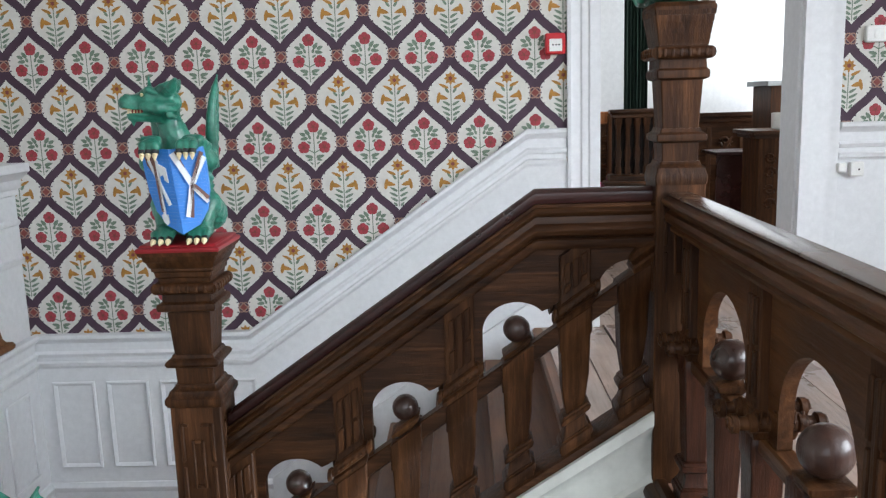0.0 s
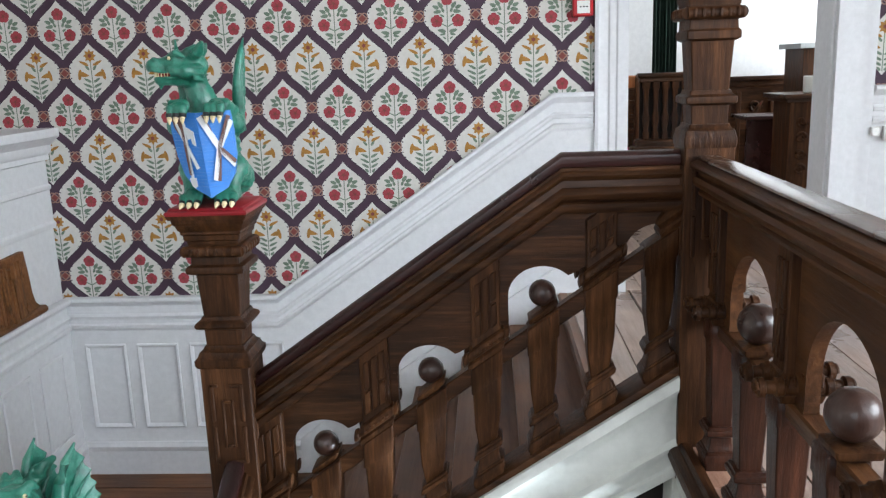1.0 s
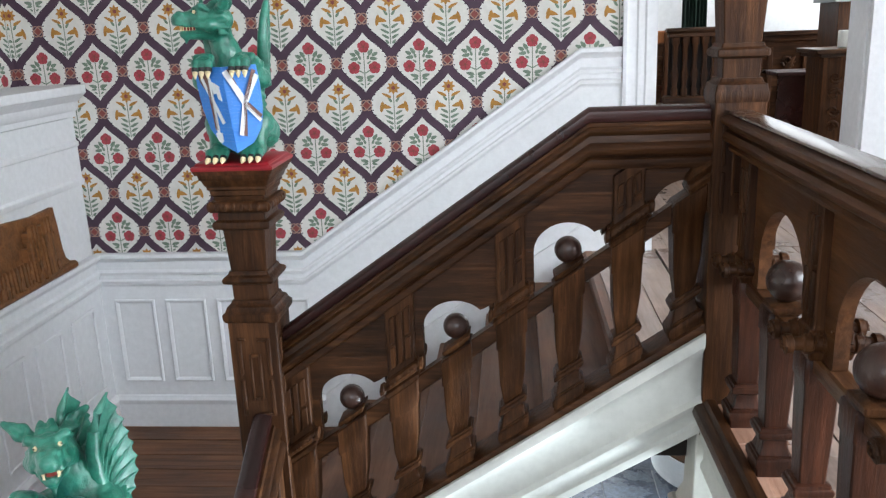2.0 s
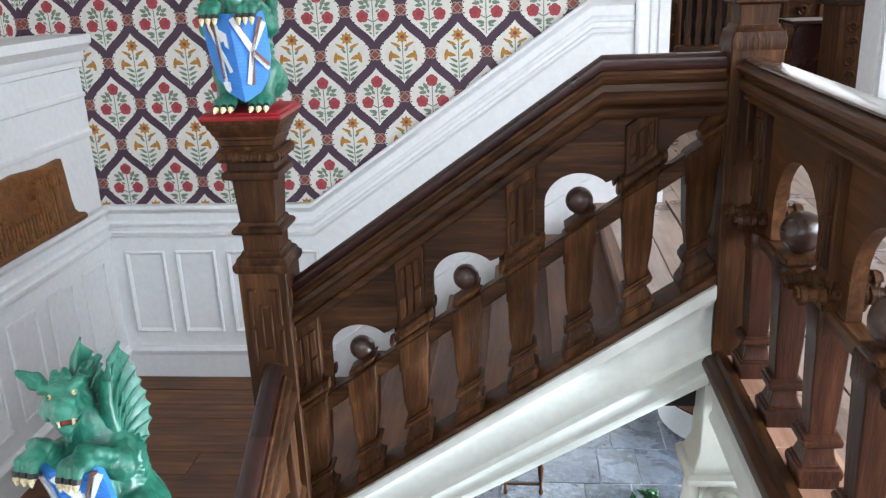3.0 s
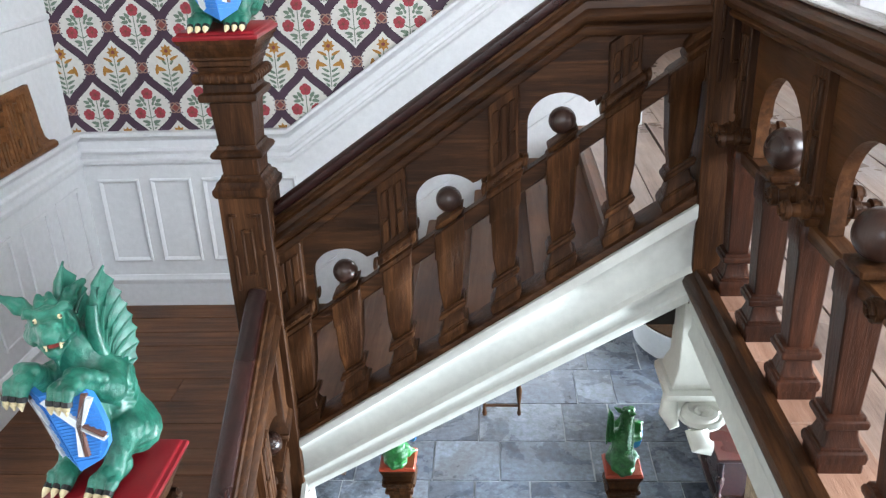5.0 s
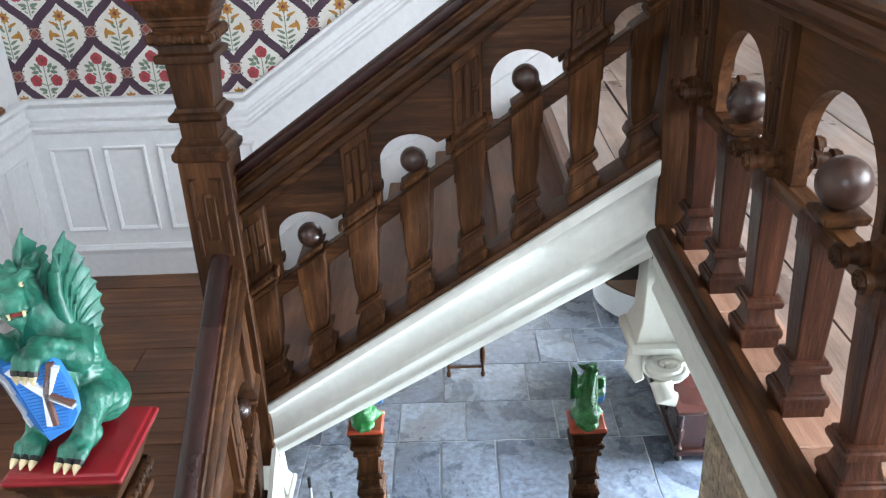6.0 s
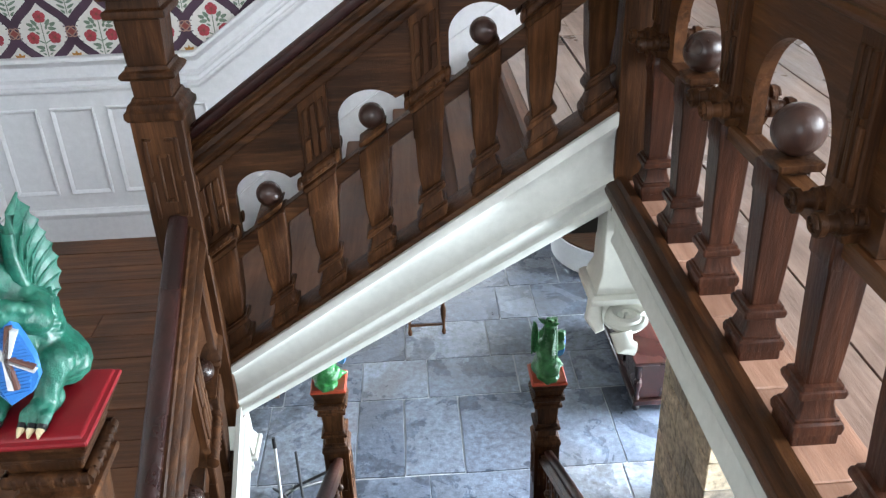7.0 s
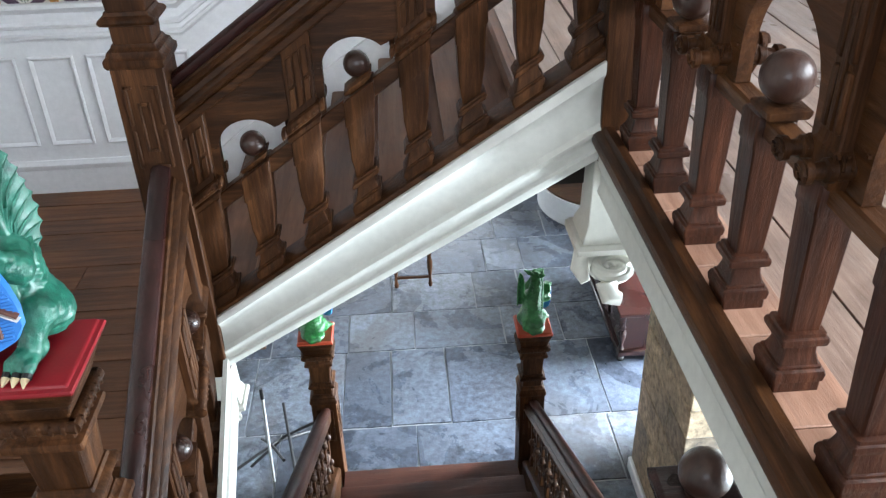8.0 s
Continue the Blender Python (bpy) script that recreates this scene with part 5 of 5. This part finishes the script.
part("cloth", g.add(vs, fs), paint("green_cloth", (0.018, 0.04, 0.028), 0.85, 0.3, 12), cur)
part("rail", Geo().tube([(4.2, 3.76, 4.6), (4.9, 3.76, 4.6)], 0.015, 8), black, cur)
for x in (4.25, 4.85):
    part("bracket", Geo().tube([(x, 3.76, 4.6), (x, 4.21, 4.6)], 0.012, 8), black, cur)
chair = tagged(new("chair"), "wooden chair with magenta cushion beside the pew", "chair")
chw = wood("orange_chair_wood", (0.16, 0.05, 0.015), (0.3, 0.11, 0.035), (0.4, 0.17, 0.06), "z")
part("cushion", Geo().box(3.62, 4.0, 2.6, 3.0, 1.66, 1.72, 0.02), paint("magenta_cloth", (0.4, 0.01, 0.12), 0.8), chair, "magenta cushion")
part("seat", Geo().box(3.6, 4.02, 2.58, 3.02, 1.62, 1.66, 0.01), chw, chair)
part("top_rail", Geo().box(3.6, 4.02, 3.0, 3.03, 2.3, 2.42, 0.02), chw, chair)
for x in (3.62, 4.0):
    part("back_post", Geo().square(x, 3.0, [(TOP, 0.02), (2.4, 0.018)]), oak_z, chair)
    part("leg", Geo().square(x, 2.6, [(TOP, 0.018), (1.62, 0.022)]), oak_z, chair)
for k in range(3):
    part("slat", Geo().box(3.64, 3.98, 3.0, 3.02, 1.85 + 0.14 * k, 1.9 + 0.14 * k), oak_x, chair)
chair.location = (0.19, 0.45, 0.0)

# ---- painted dragon statues ----
def lacquer(name, base, deep, pale):
    m, nt, b = nodes_of(name, 0.34, 0.0, 0.25, 0.42)
    v = coords(nt, (1, 1, 1))
    n1, n2 = noise_of(nt, v, 14, 6, 0.65), noise_of(nt, v, 70, 5, 0.6)
    c = ramp(nt, n1, [(0.3, deep), (0.5, base), (0.72, pale)])
    c = mix(nt, c, ramp(nt, n2, [(0.3, (0.82,) * 3), (0.7, (1.15,) * 3)]), 1.0, "MULTIPLY")
    nt.links.new(c, b.inputs["Base Color"])
    bump(nt, b, n2, 0.6, 0.006)
    return m


green = lacquer("sea_green_lacquer", (0.018, 0.15, 0.098), (0.006, 0.07, 0.046), (0.05, 0.25, 0.175))
grass = lacquer("leaf_green_lacquer", (0.018, 0.15, 0.032), (0.008, 0.075, 0.016), (0.045, 0.23, 0.062))
blue = paint("shield_blue", (0.03, 0.19, 0.55), 0.4, 0.12, 20)
silver = paint("shield_white", (0.62, 0.63, 0.64), 0.45, 0.1, 20)
umber = paint("shield_brown", (0.13, 0.055, 0.04), 0.5, 0.15, 20)
claw = paint("claw_cream", (0.72, 0.6, 0.36), 0.4, 0.1, 20)
maw = paint("mouth_red", (0.25, 0.03, 0.02), 0.5, 0.1)


def nets(F, org, h):
    """A smooth skin round the region where the field F is negative."""
    nx, ny, nz = F.shape
    tot, cnt = np.zeros((nx - 1, ny - 1, nz - 1, 3)), np.zeros((nx - 1, ny - 1, nz - 1))
    cor = [(i, j, k) for i in (0, 1) for j in (0, 1) for k in (0, 1)]
    def cut(o):
        return F[o[0]:nx - 1 + o[0], o[1]:ny - 1 + o[1], o[2]:nz - 1 + o[2]]
    for a in cor:
        for ax in range(3):
            if a[ax] == 0:
                b = list(a)
                b[ax] = 1
                fa, fb = cut(a), cut(b)
                hit = (fa < 0) != (fb < 0)
                t = np.where(hit, fa / np.where(hit, fa - fb, 1), 0)
                for d in range(3):
                    tot[..., d] += np.where(hit, a[d] + (t if d == ax else 0), 0)
                cnt += hit
    on = cnt > 0
    idx = -np.ones(on.shape, int)
    idx[on] = np.arange(on.sum())
    base = np.argwhere(on)
    V = (base + tot[on] / cnt[on][:, None]) * h + np.array(org)
    faces = []
    s = F < 0
    for ax in range(3):
        o = [0, 0, 0]
        o[ax] = 1
        A, B = s[:nx - o[0], :ny - o[1], :nz - o[2]], s[o[0]:, o[1]:, o[2]:]
        e = np.argwhere(A != B)
        u, w = [d for d in range(3) if d != ax]
        e = e[(e[:, u] > 0) & (e[:, w] > 0) & (e[:, u] < F.shape[u] - 1) & (e[:, w] < F.shape[w] - 1)]
        q = []
        for du, dw in ((1, 1), (0, 1), (0, 0), (1, 0)):
            c = e.copy()
            c[:, u] -= du
            c[:, w] -= dw
            q.append(idx[c[:, 0], c[:, 1], c[:, 2]])
        faces.append(np.stack(q, 1))
    return V, np.concatenate(faces)


def dragon_mesh(name, skin, turn, nod, sh=1.0, hx=0.0, hz=0.455, hs=0.9, wing=(0.085, 0.05), splay=(0.0, 0.0), lift=0.0, sw=0.92, lean=0.0, h=0.005):
    """Seated winged dragon, 0.55 m high, facing -y, its shield before it. turn, nod: the head's yaw and pitch in degrees.
    wing: half the distance between the wing roots and how far back they sit; splay: degrees by which each wing opens outwards."""
    xs, ys, zs = np.arange(-0.19, 0.19, h), np.arange(-0.24, 0.24, h), np.arange(-0.02, 0.62, h)
    X, Y, Z = np.meshgrid(xs, ys, zs, indexing="ij")
    F = np.full(X.shape, 1.0)

    def dist(a, b, ra, rb, sq=(1, 1, 1)):
        a, b = np.array(a, float), np.array(b, float)
        ab = b - a
        t = np.clip(((X - a[0]) * ab[0] + (Y - a[1]) * ab[1] + (Z - a[2]) * ab[2]) / max(ab @ ab, 1e-9), 0, 1)
        dx, dy, dz = (X - a[0] - ab[0] * t) * sq[0], (Y - a[1] - ab[1] * t) * sq[1], (Z - a[2] - ab[2] * t) * sq[2]
        return np.sqrt(dx * dx + dy * dy + dz * dz) - (ra + (rb - ra) * t)

    def cap(a, b, ra, rb, k=0.014, sq=(1, 1, 1)):
        nonlocal F
        d = dist(a, b, ra, rb, sq)
        q = np.clip(0.5 + 0.5 * (F - d) / k, 0, 1)
        F = F * (1 - q) + d * q - k * q * (1 - q)

    def carve(a, b, ra, rb, sq=(1, 1, 1)):
        nonlocal F
        F = np.maximum(F, -dist(a, b, ra, rb, sq))

    for s in (-1, 1):
        cap((s * 0.062, 0.05, 0.085), (s * 0.072, 0.0, 0.115), 0.066, 0.05)              # haunch
        cap((s * 0.076, -0.005, 0.125), (s * 0.066, -0.055, 0.06), 0.043, 0.03, 0.01)
        cap((s * 0.064, -0.045, 0.036), (s * 0.06, -0.095, 0.034), 0.033, 0.03, 0.01)    # foot
        for j in (-1, 0, 1):
            cap((s * 0.06 + j * 0.019, -0.085, 0.034), (s * 0.06 + j * 0.024, -0.112, 0.032), 0.017, 0.016, 0.005)
            cap((s * 0.06 + j * 0.024, -0.112, 0.032), (s * 0.06 + j * 0.025, -0.132, 0.015), 0.016, 0.012, 0.004)
        cap((s * 0.058, 0.005, 0.285), (s * 0.096, -0.05, 0.275), 0.04, 0.036)            # arm
        cap((s * 0.096, -0.05, 0.275), (s * 0.066, -0.115, 0.335), 0.036, 0.029, 0.01)
        cap((s * 0.066, -0.115, 0.335), (s * 0.06, -0.152, 0.335), 0.029, 0.026, 0.008)
        for i in range(3):
            cap((s * 0.085 - s * 0.008 * i - 0.02, -0.085 - 0.016 * i, 0.325 + 0.012 * i), (s * 0.085 - s * 0.008 * i + 0.02, -0.085 - 0.016 * i, 0.325 + 0.012 * i), 0.017, 0.017, 0.006)
        for j in (-1, 0, 1):
            cap((s * 0.06 + j * 0.017, -0.148, 0.342), (s * 0.06 + j * 0.021, -0.172, 0.338), 0.014, 0.014, 0.004)
            cap((s * 0.06 + j * 0.021, -0.172, 0.338), (s * 0.06 + j * 0.021, -0.186, 0.316), 0.014, 0.011, 0.004)
        cap((s * 0.05, 0.045, 0.25), (s * wing[0] * 0.95, wing[1] + 0.012, 0.30), 0.036, 0.026)   # shoulder of the wing
        cap((s * wing[0] * 0.95, wing[1] + 0.012, 0.30), (s * wing[0], wing[1] + 0.012, 0.35), 0.026, 0.014, 0.01)
    cap((0, 0.06, 0.09), (0, 0.035, 0.2), 0.092, 0.076, 0.03)
    cap((0, 0.035, 0.2), (0, 0.005, 0.29), 0.074, 0.066, 0.03)
    for i in range(7):
        z = 0.13 + 0.026 * i
        cap((-0.042, -0.045, z), (0.042, -0.045, z), 0.02, 0.02, 0.012)                  # belly folds
        for s in (-1, 1):
            cap((s * 0.064, -0.01 + 0.003 * i, z + 0.022), (s * 0.082, 0.035, z - 0.002), 0.011, 0.010, 0.006)
            cap((s * 0.082, 0.035, z - 0.002), (s * 0.062, 0.085, z + 0.02), 0.010, 0.006, 0.006)
    hy = -0.055
    cap((0, 0.0, 0.29), (hx * 0.4, -0.012, 0.36), 0.058, 0.046, 0.03)
    cap((hx * 0.4, -0.012, 0.36), (hx, hy + 0.03, hz - 0.012), 0.045, 0.04, 0.016)
    for i in range(6):
        cap((hx * 0.1 * i, 0.052 - 0.011 * i, 0.32 + 0.024 * i), (hx * 0.1 * i, 0.07 - 0.011 * i, 0.338 + 0.024 * i), 0.011, 0.003, 0.006)
    # tail curled round the side
    tail = [(0.0, 0.135, 0.06), (-0.06, 0.15, 0.035), (-0.105, 0.11, 0.03), (-0.115, 0.06, 0.028), (-0.105, 0.02, 0.03)]
    cap((0, 0.11, 0.09), tail[0], 0.055, 0.042, 0.02)
    for i in range(4):
        cap(tail[i], tail[i + 1], 0.04 - 0.008 * i, 0.032 - 0.008 * i, 0.01)
    R = Euler((radians(nod), 0, radians(turn))).to_matrix()

    def hp(x, y, z):
        return tuple(Vector((hx, hy, hz)) + R @ Vector((x * hs, y * hs, z * hs)))

    def hcap(a, b, ra, rb, k=0.01, sq=(1, 1, 1)):
        cap(hp(*a), hp(*b), ra * hs, rb * hs, k, sq)

    hcap((0, 0.025, 0.0), (0, -0.03, 0.008), 0.05, 0.044, 0.02)
    hcap((0, -0.03, 0.006), (0, -0.112, -0.010), 0.040, 0.027, 0.014)
    hcap((0, -0.108, -0.004), (0, -0.122, -0.006), 0.027, 0.024, 0.008)
    hcap((0, -0.0, -0.04), (0, -0.098, -0.052), 0.036, 0.02, 0.008)                        # jaw
    hcap((0, -0.09, -0.062), (0, -0.094, -0.088), 0.012, 0.004, 0.006)                     # beard
    for s in (-1, 1):
        hcap((s * 0.04, 0.0, -0.02), (s * 0.03, -0.05, -0.02), 0.026, 0.02, 0.01)          # cheek
        hcap((s * 0.012, -0.055, 0.036), (s * 0.042, -0.035, 0.044), 0.011, 0.012, 0.004)  # brow
        hcap((s * 0.042, -0.035, 0.044), (s * 0.056, -0.005, 0.03), 0.012, 0.006, 0.006)
        hcap((s * 0.014, -0.116, 0.016), (s * 0.022, -0.106, 0.014), 0.011, 0.009, 0.004)  # nostril
        hcap((s * 0.034, -0.04, -0.026), (s * 0.022, -0.112, -0.024), 0.008, 0.009, 0.003)  # lips
        hcap((s * 0.032, -0.04, -0.044), (s * 0.018, -0.1, -0.046), 0.007, 0.007, 0.003)
        hcap((s * 0.035, 0.025, 0.03), (s * 0.062, 0.042, 0.055), 0.016, 0.022, 0.008)     # ear
        hcap((s * 0.062, 0.042, 0.055), (s * 0.098, 0.06, 0.082), 0.024, 0.008, 0.006)
        hcap((s * 0.014, 0.0, 0.048), (s * 0.012, 0.03, 0.07), 0.016, 0.009, 0.005)
        for j in range(3):
            hcap((s * 0.045, 0.03 + 0.004 * j, -0.005 - 0.02 * j), (s * 0.058, 0.062, -0.002 - 0.024 * j), 0.014, 0.004, 0.005)
        carve(hp(s * 0.062, 0.022, 0.062), hp(s * 0.09, 0.042, 0.085), 0.016 * hs, 0.005 * hs)
        carve(hp(s * 0.031, -0.07, 0.024), hp(s * 0.036, -0.058, 0.024), 0.009 * hs, 0.010 * hs)
        carve(hp(s * 0.024, -0.122, 0.012), hp(s * 0.03, -0.13, 0.012), 0.004 * hs, 0.005 * hs)
    carve(hp(-0.06, -0.062, -0.034), hp(0.06, -0.062, -0.034), 0.006 * hs, 0.006 * hs)
    carve(hp(0, -0.05, -0.034), hp(0, -0.15, -0.036), 0.02 * hs, 0.022 * hs, (0.55, 1, 2.6) if abs(turn) < 60 else (1, 0.55, 2.6))
    F += 0.0012 * np.sin(Z * 210 + 3 * np.sin(X * 60)) * (Y > -0.02) + 0.0012 * np.sin(X * 190 + 40 * Z) * np.sin(Y * 170 - 50 * Z)
    F = np.maximum(F, 0.0005 - Z)
    V, Q = nets(F, (xs[0], ys[0], zs[0]), h)
    g = Geo()
    g.add([tuple(v) for v in V], [tuple(q) for q in Q])
    # wings: a thick curved leading arm, webs between ribs, and a spiked trailing edge
    for s in (-1, 1):
        turn_out = radians(splay[0] if s > 0 else splay[1])
        cs, sn = math.cos(turn_out), math.sin(turn_out)

        def wp(a, b, d, s=s, cs=cs, sn=sn):
            bow = 0.012 * math.sin(math.pi * min(1.0, max(0.0, a / 0.12)))
            out = wing[0] + a * sn + (d + bow) * cs + lift * (b - 0.3)
            return (s * out, wing[1] + a * cs - (d + bow) * sn, b)

        lead = [(0.030, 0.245), (0.016, 0.30), (0.004, 0.36), (0.0, 0.42), (0.006, 0.475), (0.020, 0.52), (0.046, 0.565)]
        spikes = [(0.046, 0.565), (0.066, 0.520), (0.082, 0.480), (0.094, 0.440), (0.106, 0.402), (0.115, 0.360), (0.114, 0.318), (0.100, 0.276), (0.078, 0.245)]
        rim = []
        for i in range(len(spikes) - 1):
            (a0, b0), (a1, b1) = spikes[i], spikes[i + 1]
            rim.append((a0, b0))
            for f, dip in ((0.25, 0.009), (0.55, 0.011), (0.85, 0.004)):
                rim.append((a0 + (a1 - a0) * f - dip, b0 + (b1 - b0) * f + dip * 0.3))
        rim.append(spikes[-1])
        N, M = len(rim), 7

        def fan(i, t):
            # ribs rise from the shoulder beside the arm and bend out to the rim
            f = i / (N - 1)
            a0, b0 = 0.010 + 0.022 * f, 0.34 - 0.09 * f
            ma, mb = 0.002 + 0.058 * f, 0.49 - 0.22 * f
            return (a0 * (1 - t) ** 2 + 2 * t * (1 - t) * ma + rim[i][0] * t * t, b0 * (1 - t) ** 2 + 2 * t * (1 - t) * mb + rim[i][1] * t * t)

        vs, fs = [], []
        for d in (-1, 1):
            for i in range(N):
                for j in range(M + 1):
                    t = j / M
                    sag = (0.0, 0.0022, 0.0030, 0.0018)[i % 4] * math.sin(math.pi * min(1.0, 0.15 + 0.85 * t))
                    vs.append(wp(*fan(i, t), d * (0.0075 - 0.0045 * t - sag)))
        n = M + 1
        half = N * n
        for i in range(N - 1):
            for j in range(M):
                a = i * n + j
                fs += [(a, a + 1, a + n + 1, a + n), (half + a, half + a + n, half + a + n + 1, half + a + 1)]
            fs.append((i * n + M, half + i * n + M, half + (i + 1) * n + M, (i + 1) * n + M))
        g.add(vs, fs)
        g.tube([wp(a, b, 0.0) for a, b in lead], [0.022, 0.022, 0.020, 0.017, 0.014, 0.011, 0.003], 12)
        for i in range(4, N - 1, 4):
            for d in (-1, 1):
                g.tube([wp(*fan(i, t), d * (0.0075 - 0.0045 * t)) for t in (0.0, 0.2, 0.4, 0.6, 0.8, 1.0)], [0.006, 0.0055, 0.005, 0.0045, 0.0035, 0.001], 6)
    # shield: two faces on a keel
    def sp(x, z, d):
        y = -0.186 + abs(x) * 0.42 + 0.10 * (z - 0.19) * 0.6
        return (x * sw + lean * (z - 0.32), y - d, 0.322 - (0.322 - z) * sh)
    for s in (-1, 1):
        edge = [(0, 0.322), (s * 0.118, 0.326), (s * 0.120, 0.26), (s * 0.115, 0.19), (s * 0.098, 0.13), (s * 0.062, 0.085), (0, 0.058)]
        g.m = 1
        g.prism(edge, sp, -0.016, 0.0)
        # combed field
        for i in range(21):
            z = 0.092 + 0.011 * i
            w = 0.112 * min(1.0, 0.42 + (z - 0.06) * 4.2)
            g.prism([(s * 0.004, z - 0.0032), (s * w, z - 0.0032), (s * w, z + 0.0024), (s * 0.004, z + 0.0024)], sp, 0.0, 0.0032)
    def bar(a, b, w, m, d=0.011):
        g.m = m
        ax, az = a
        bx, bz = b
        l = math.hypot(bx - ax, bz - az)
        nx_, nz_ = -(bz - az) / l * w, (bx - ax) / l * w
        g.prism([(ax + nx_, az + nz_), (bx + nx_, bz + nz_), (bx - nx_, bz - nz_), (ax - nx_, az - nz_)], sp, 0.0, d)
    c = (0.062, 0.212)
    bar((0.012, 0.31), c, 0.0095, 2)
    bar((0.022, 0.315), c, 0.004, 3, 0.009)
    bar((0.112, 0.31), c, 0.006, 3)
    bar((0.118, 0.295), c, 0.008, 2)
    bar((0.03, 0.112), c, 0.0075, 2)
    bar((0.042, 0.11), c, 0.0055, 3)
    bar((0.108, 0.165), c, 0.0075, 3)
    bar((0.106, 0.154), (0.064, 0.203), 0.0055, 2)
    bar((-0.068, 0.30), (-0.066, 0.13), 0.006, 3)
    bar((-0.09, 0.29), (-0.03, 0.15), 0.006, 2)
    bar((-0.058, 0.29), (-0.062, 0.115), 0.005, 2)
    g.m = 2
    g.prism([(-0.055, 0.28), (-0.022, 0.265), (-0.02, 0.22), (-0.034, 0.228), (-0.036, 0.245), (-0.05, 0.24)], sp, 0.0, 0.012)
    g.prism([(-0.075, 0.12), (-0.048, 0.12), (-0.048, 0.095), (-0.058, 0.088), (-0.07, 0.098)], sp, 0.0, 0.012)
    g.m = 3
    g.prism([(-0.105, 0.305), (-0.07, 0.308), (-0.07, 0.268), (-0.085, 0.255), (-0.1, 0.275)], sp, 0.0, 0.009)
    # claws, teeth and eyes
    for s in (-1, 1):
        for j in (-1, 0, 1):
            x = s * 0.06 + j * 0.025
            g.m = 5
            g.tube([(x, -0.128, 0.02), (x, -0.139, 0.013)], 0.013, 8)
            g.m = 4
            g.tube([(x, -0.136, 0.016), (x, -0.15, 0.012), (x + j * 0.002, -0.162, 0.003)], [0.011, 0.009, 0.002], 8)
            x = s * 0.06 + j * 0.021
            g.m = 5
            g.tube([(x, -0.185, 0.322), (x, -0.189, 0.310)], 0.0125, 8)
            g.m = 4
            g.tube([(x, -0.188, 0.314), (x, -0.194, 0.303), (x, -0.196, 0.288)], [0.0105, 0.0085, 0.002], 8)
        g.m = 4
        g.ball(*hp(s * 0.0275, -0.061, 0.024), 0.0068 * hs, 10, 8)
        g.m = 5
        g.ball(*hp(s * 0.032, -0.0675, 0.025), 0.0026 * hs, 8, 6)
        g.m = 4
        for j in range(6):
            for z0, z1 in ((-0.026, -0.037), (-0.045, -0.036)):
                p, q = hp(s * (0.029 - 0.0025 * j), -0.056 - 0.011 * j, z0), hp(s * (0.028 - 0.0025 * j), -0.056 - 0.011 * j, z1 - (0.006 if j == 5 and z0 > z1 else 0))
                g.tube([p, q], [0.0036 * hs, 0.0012 * hs], 6)
    g.m = 6
    g.tube([hp(0, -0.02, -0.036), hp(0, -0.1, -0.04)], [0.024 * hs, 0.012 * hs], 8)
    return g.mesh(name, [skin, blue, silver, umber, claw, black, maw], True)


DRAG = "dragon statue"
da = dragon_mesh("dragon_statue", green, -80, -4, 1.06, -0.045, 0.475, 0.92, (0.085, 0.045), (-4, -4), 0.1, 0.86, -0.12)
db = dragon_mesh("dragon_statue", green, 40, -14, 0.72, -0.03, 0.445, 0.94, (0.036, 0.0), (24, -34), 0.06, 0.78, -0.3, 0.0043)
dc = dragon_mesh("dragon_statue", grass, 0, 0, h=0.007)
for me, x, y, z, rz, k, lab in ((da, AX + 0.002, AY, 2.145, 4, 0.97, "green painted dragon with blue shield on a red newel cap"),
                                (db, BX - 0.006, BY + 0.042, 1.265, -10, 0.93, "green painted dragon with spread wings and blue shield"),
                                (db, RX, RY, 2.865, 0, 1.0, "green painted dragon on the newel at the stair head"),
                                (dc, 1.975, -0.46, -0.94, 150, 0.78, "leaf green painted dragon on a faded red cap"),
                                (dc, 3.445, -0.52, -0.94, 150, 0.78, "leaf green painted dragon on a faded red cap")):
    ob = tagged(part("dragon_statue", me, None), lab, "statue", "dragon statues")
    ob.matrix_basis = Matrix.Translation((x, y, z + 0.0005)) @ pose(0, 0, 0, 0, 0, rz) @ Matrix.Diagonal((k, k, k, 1))
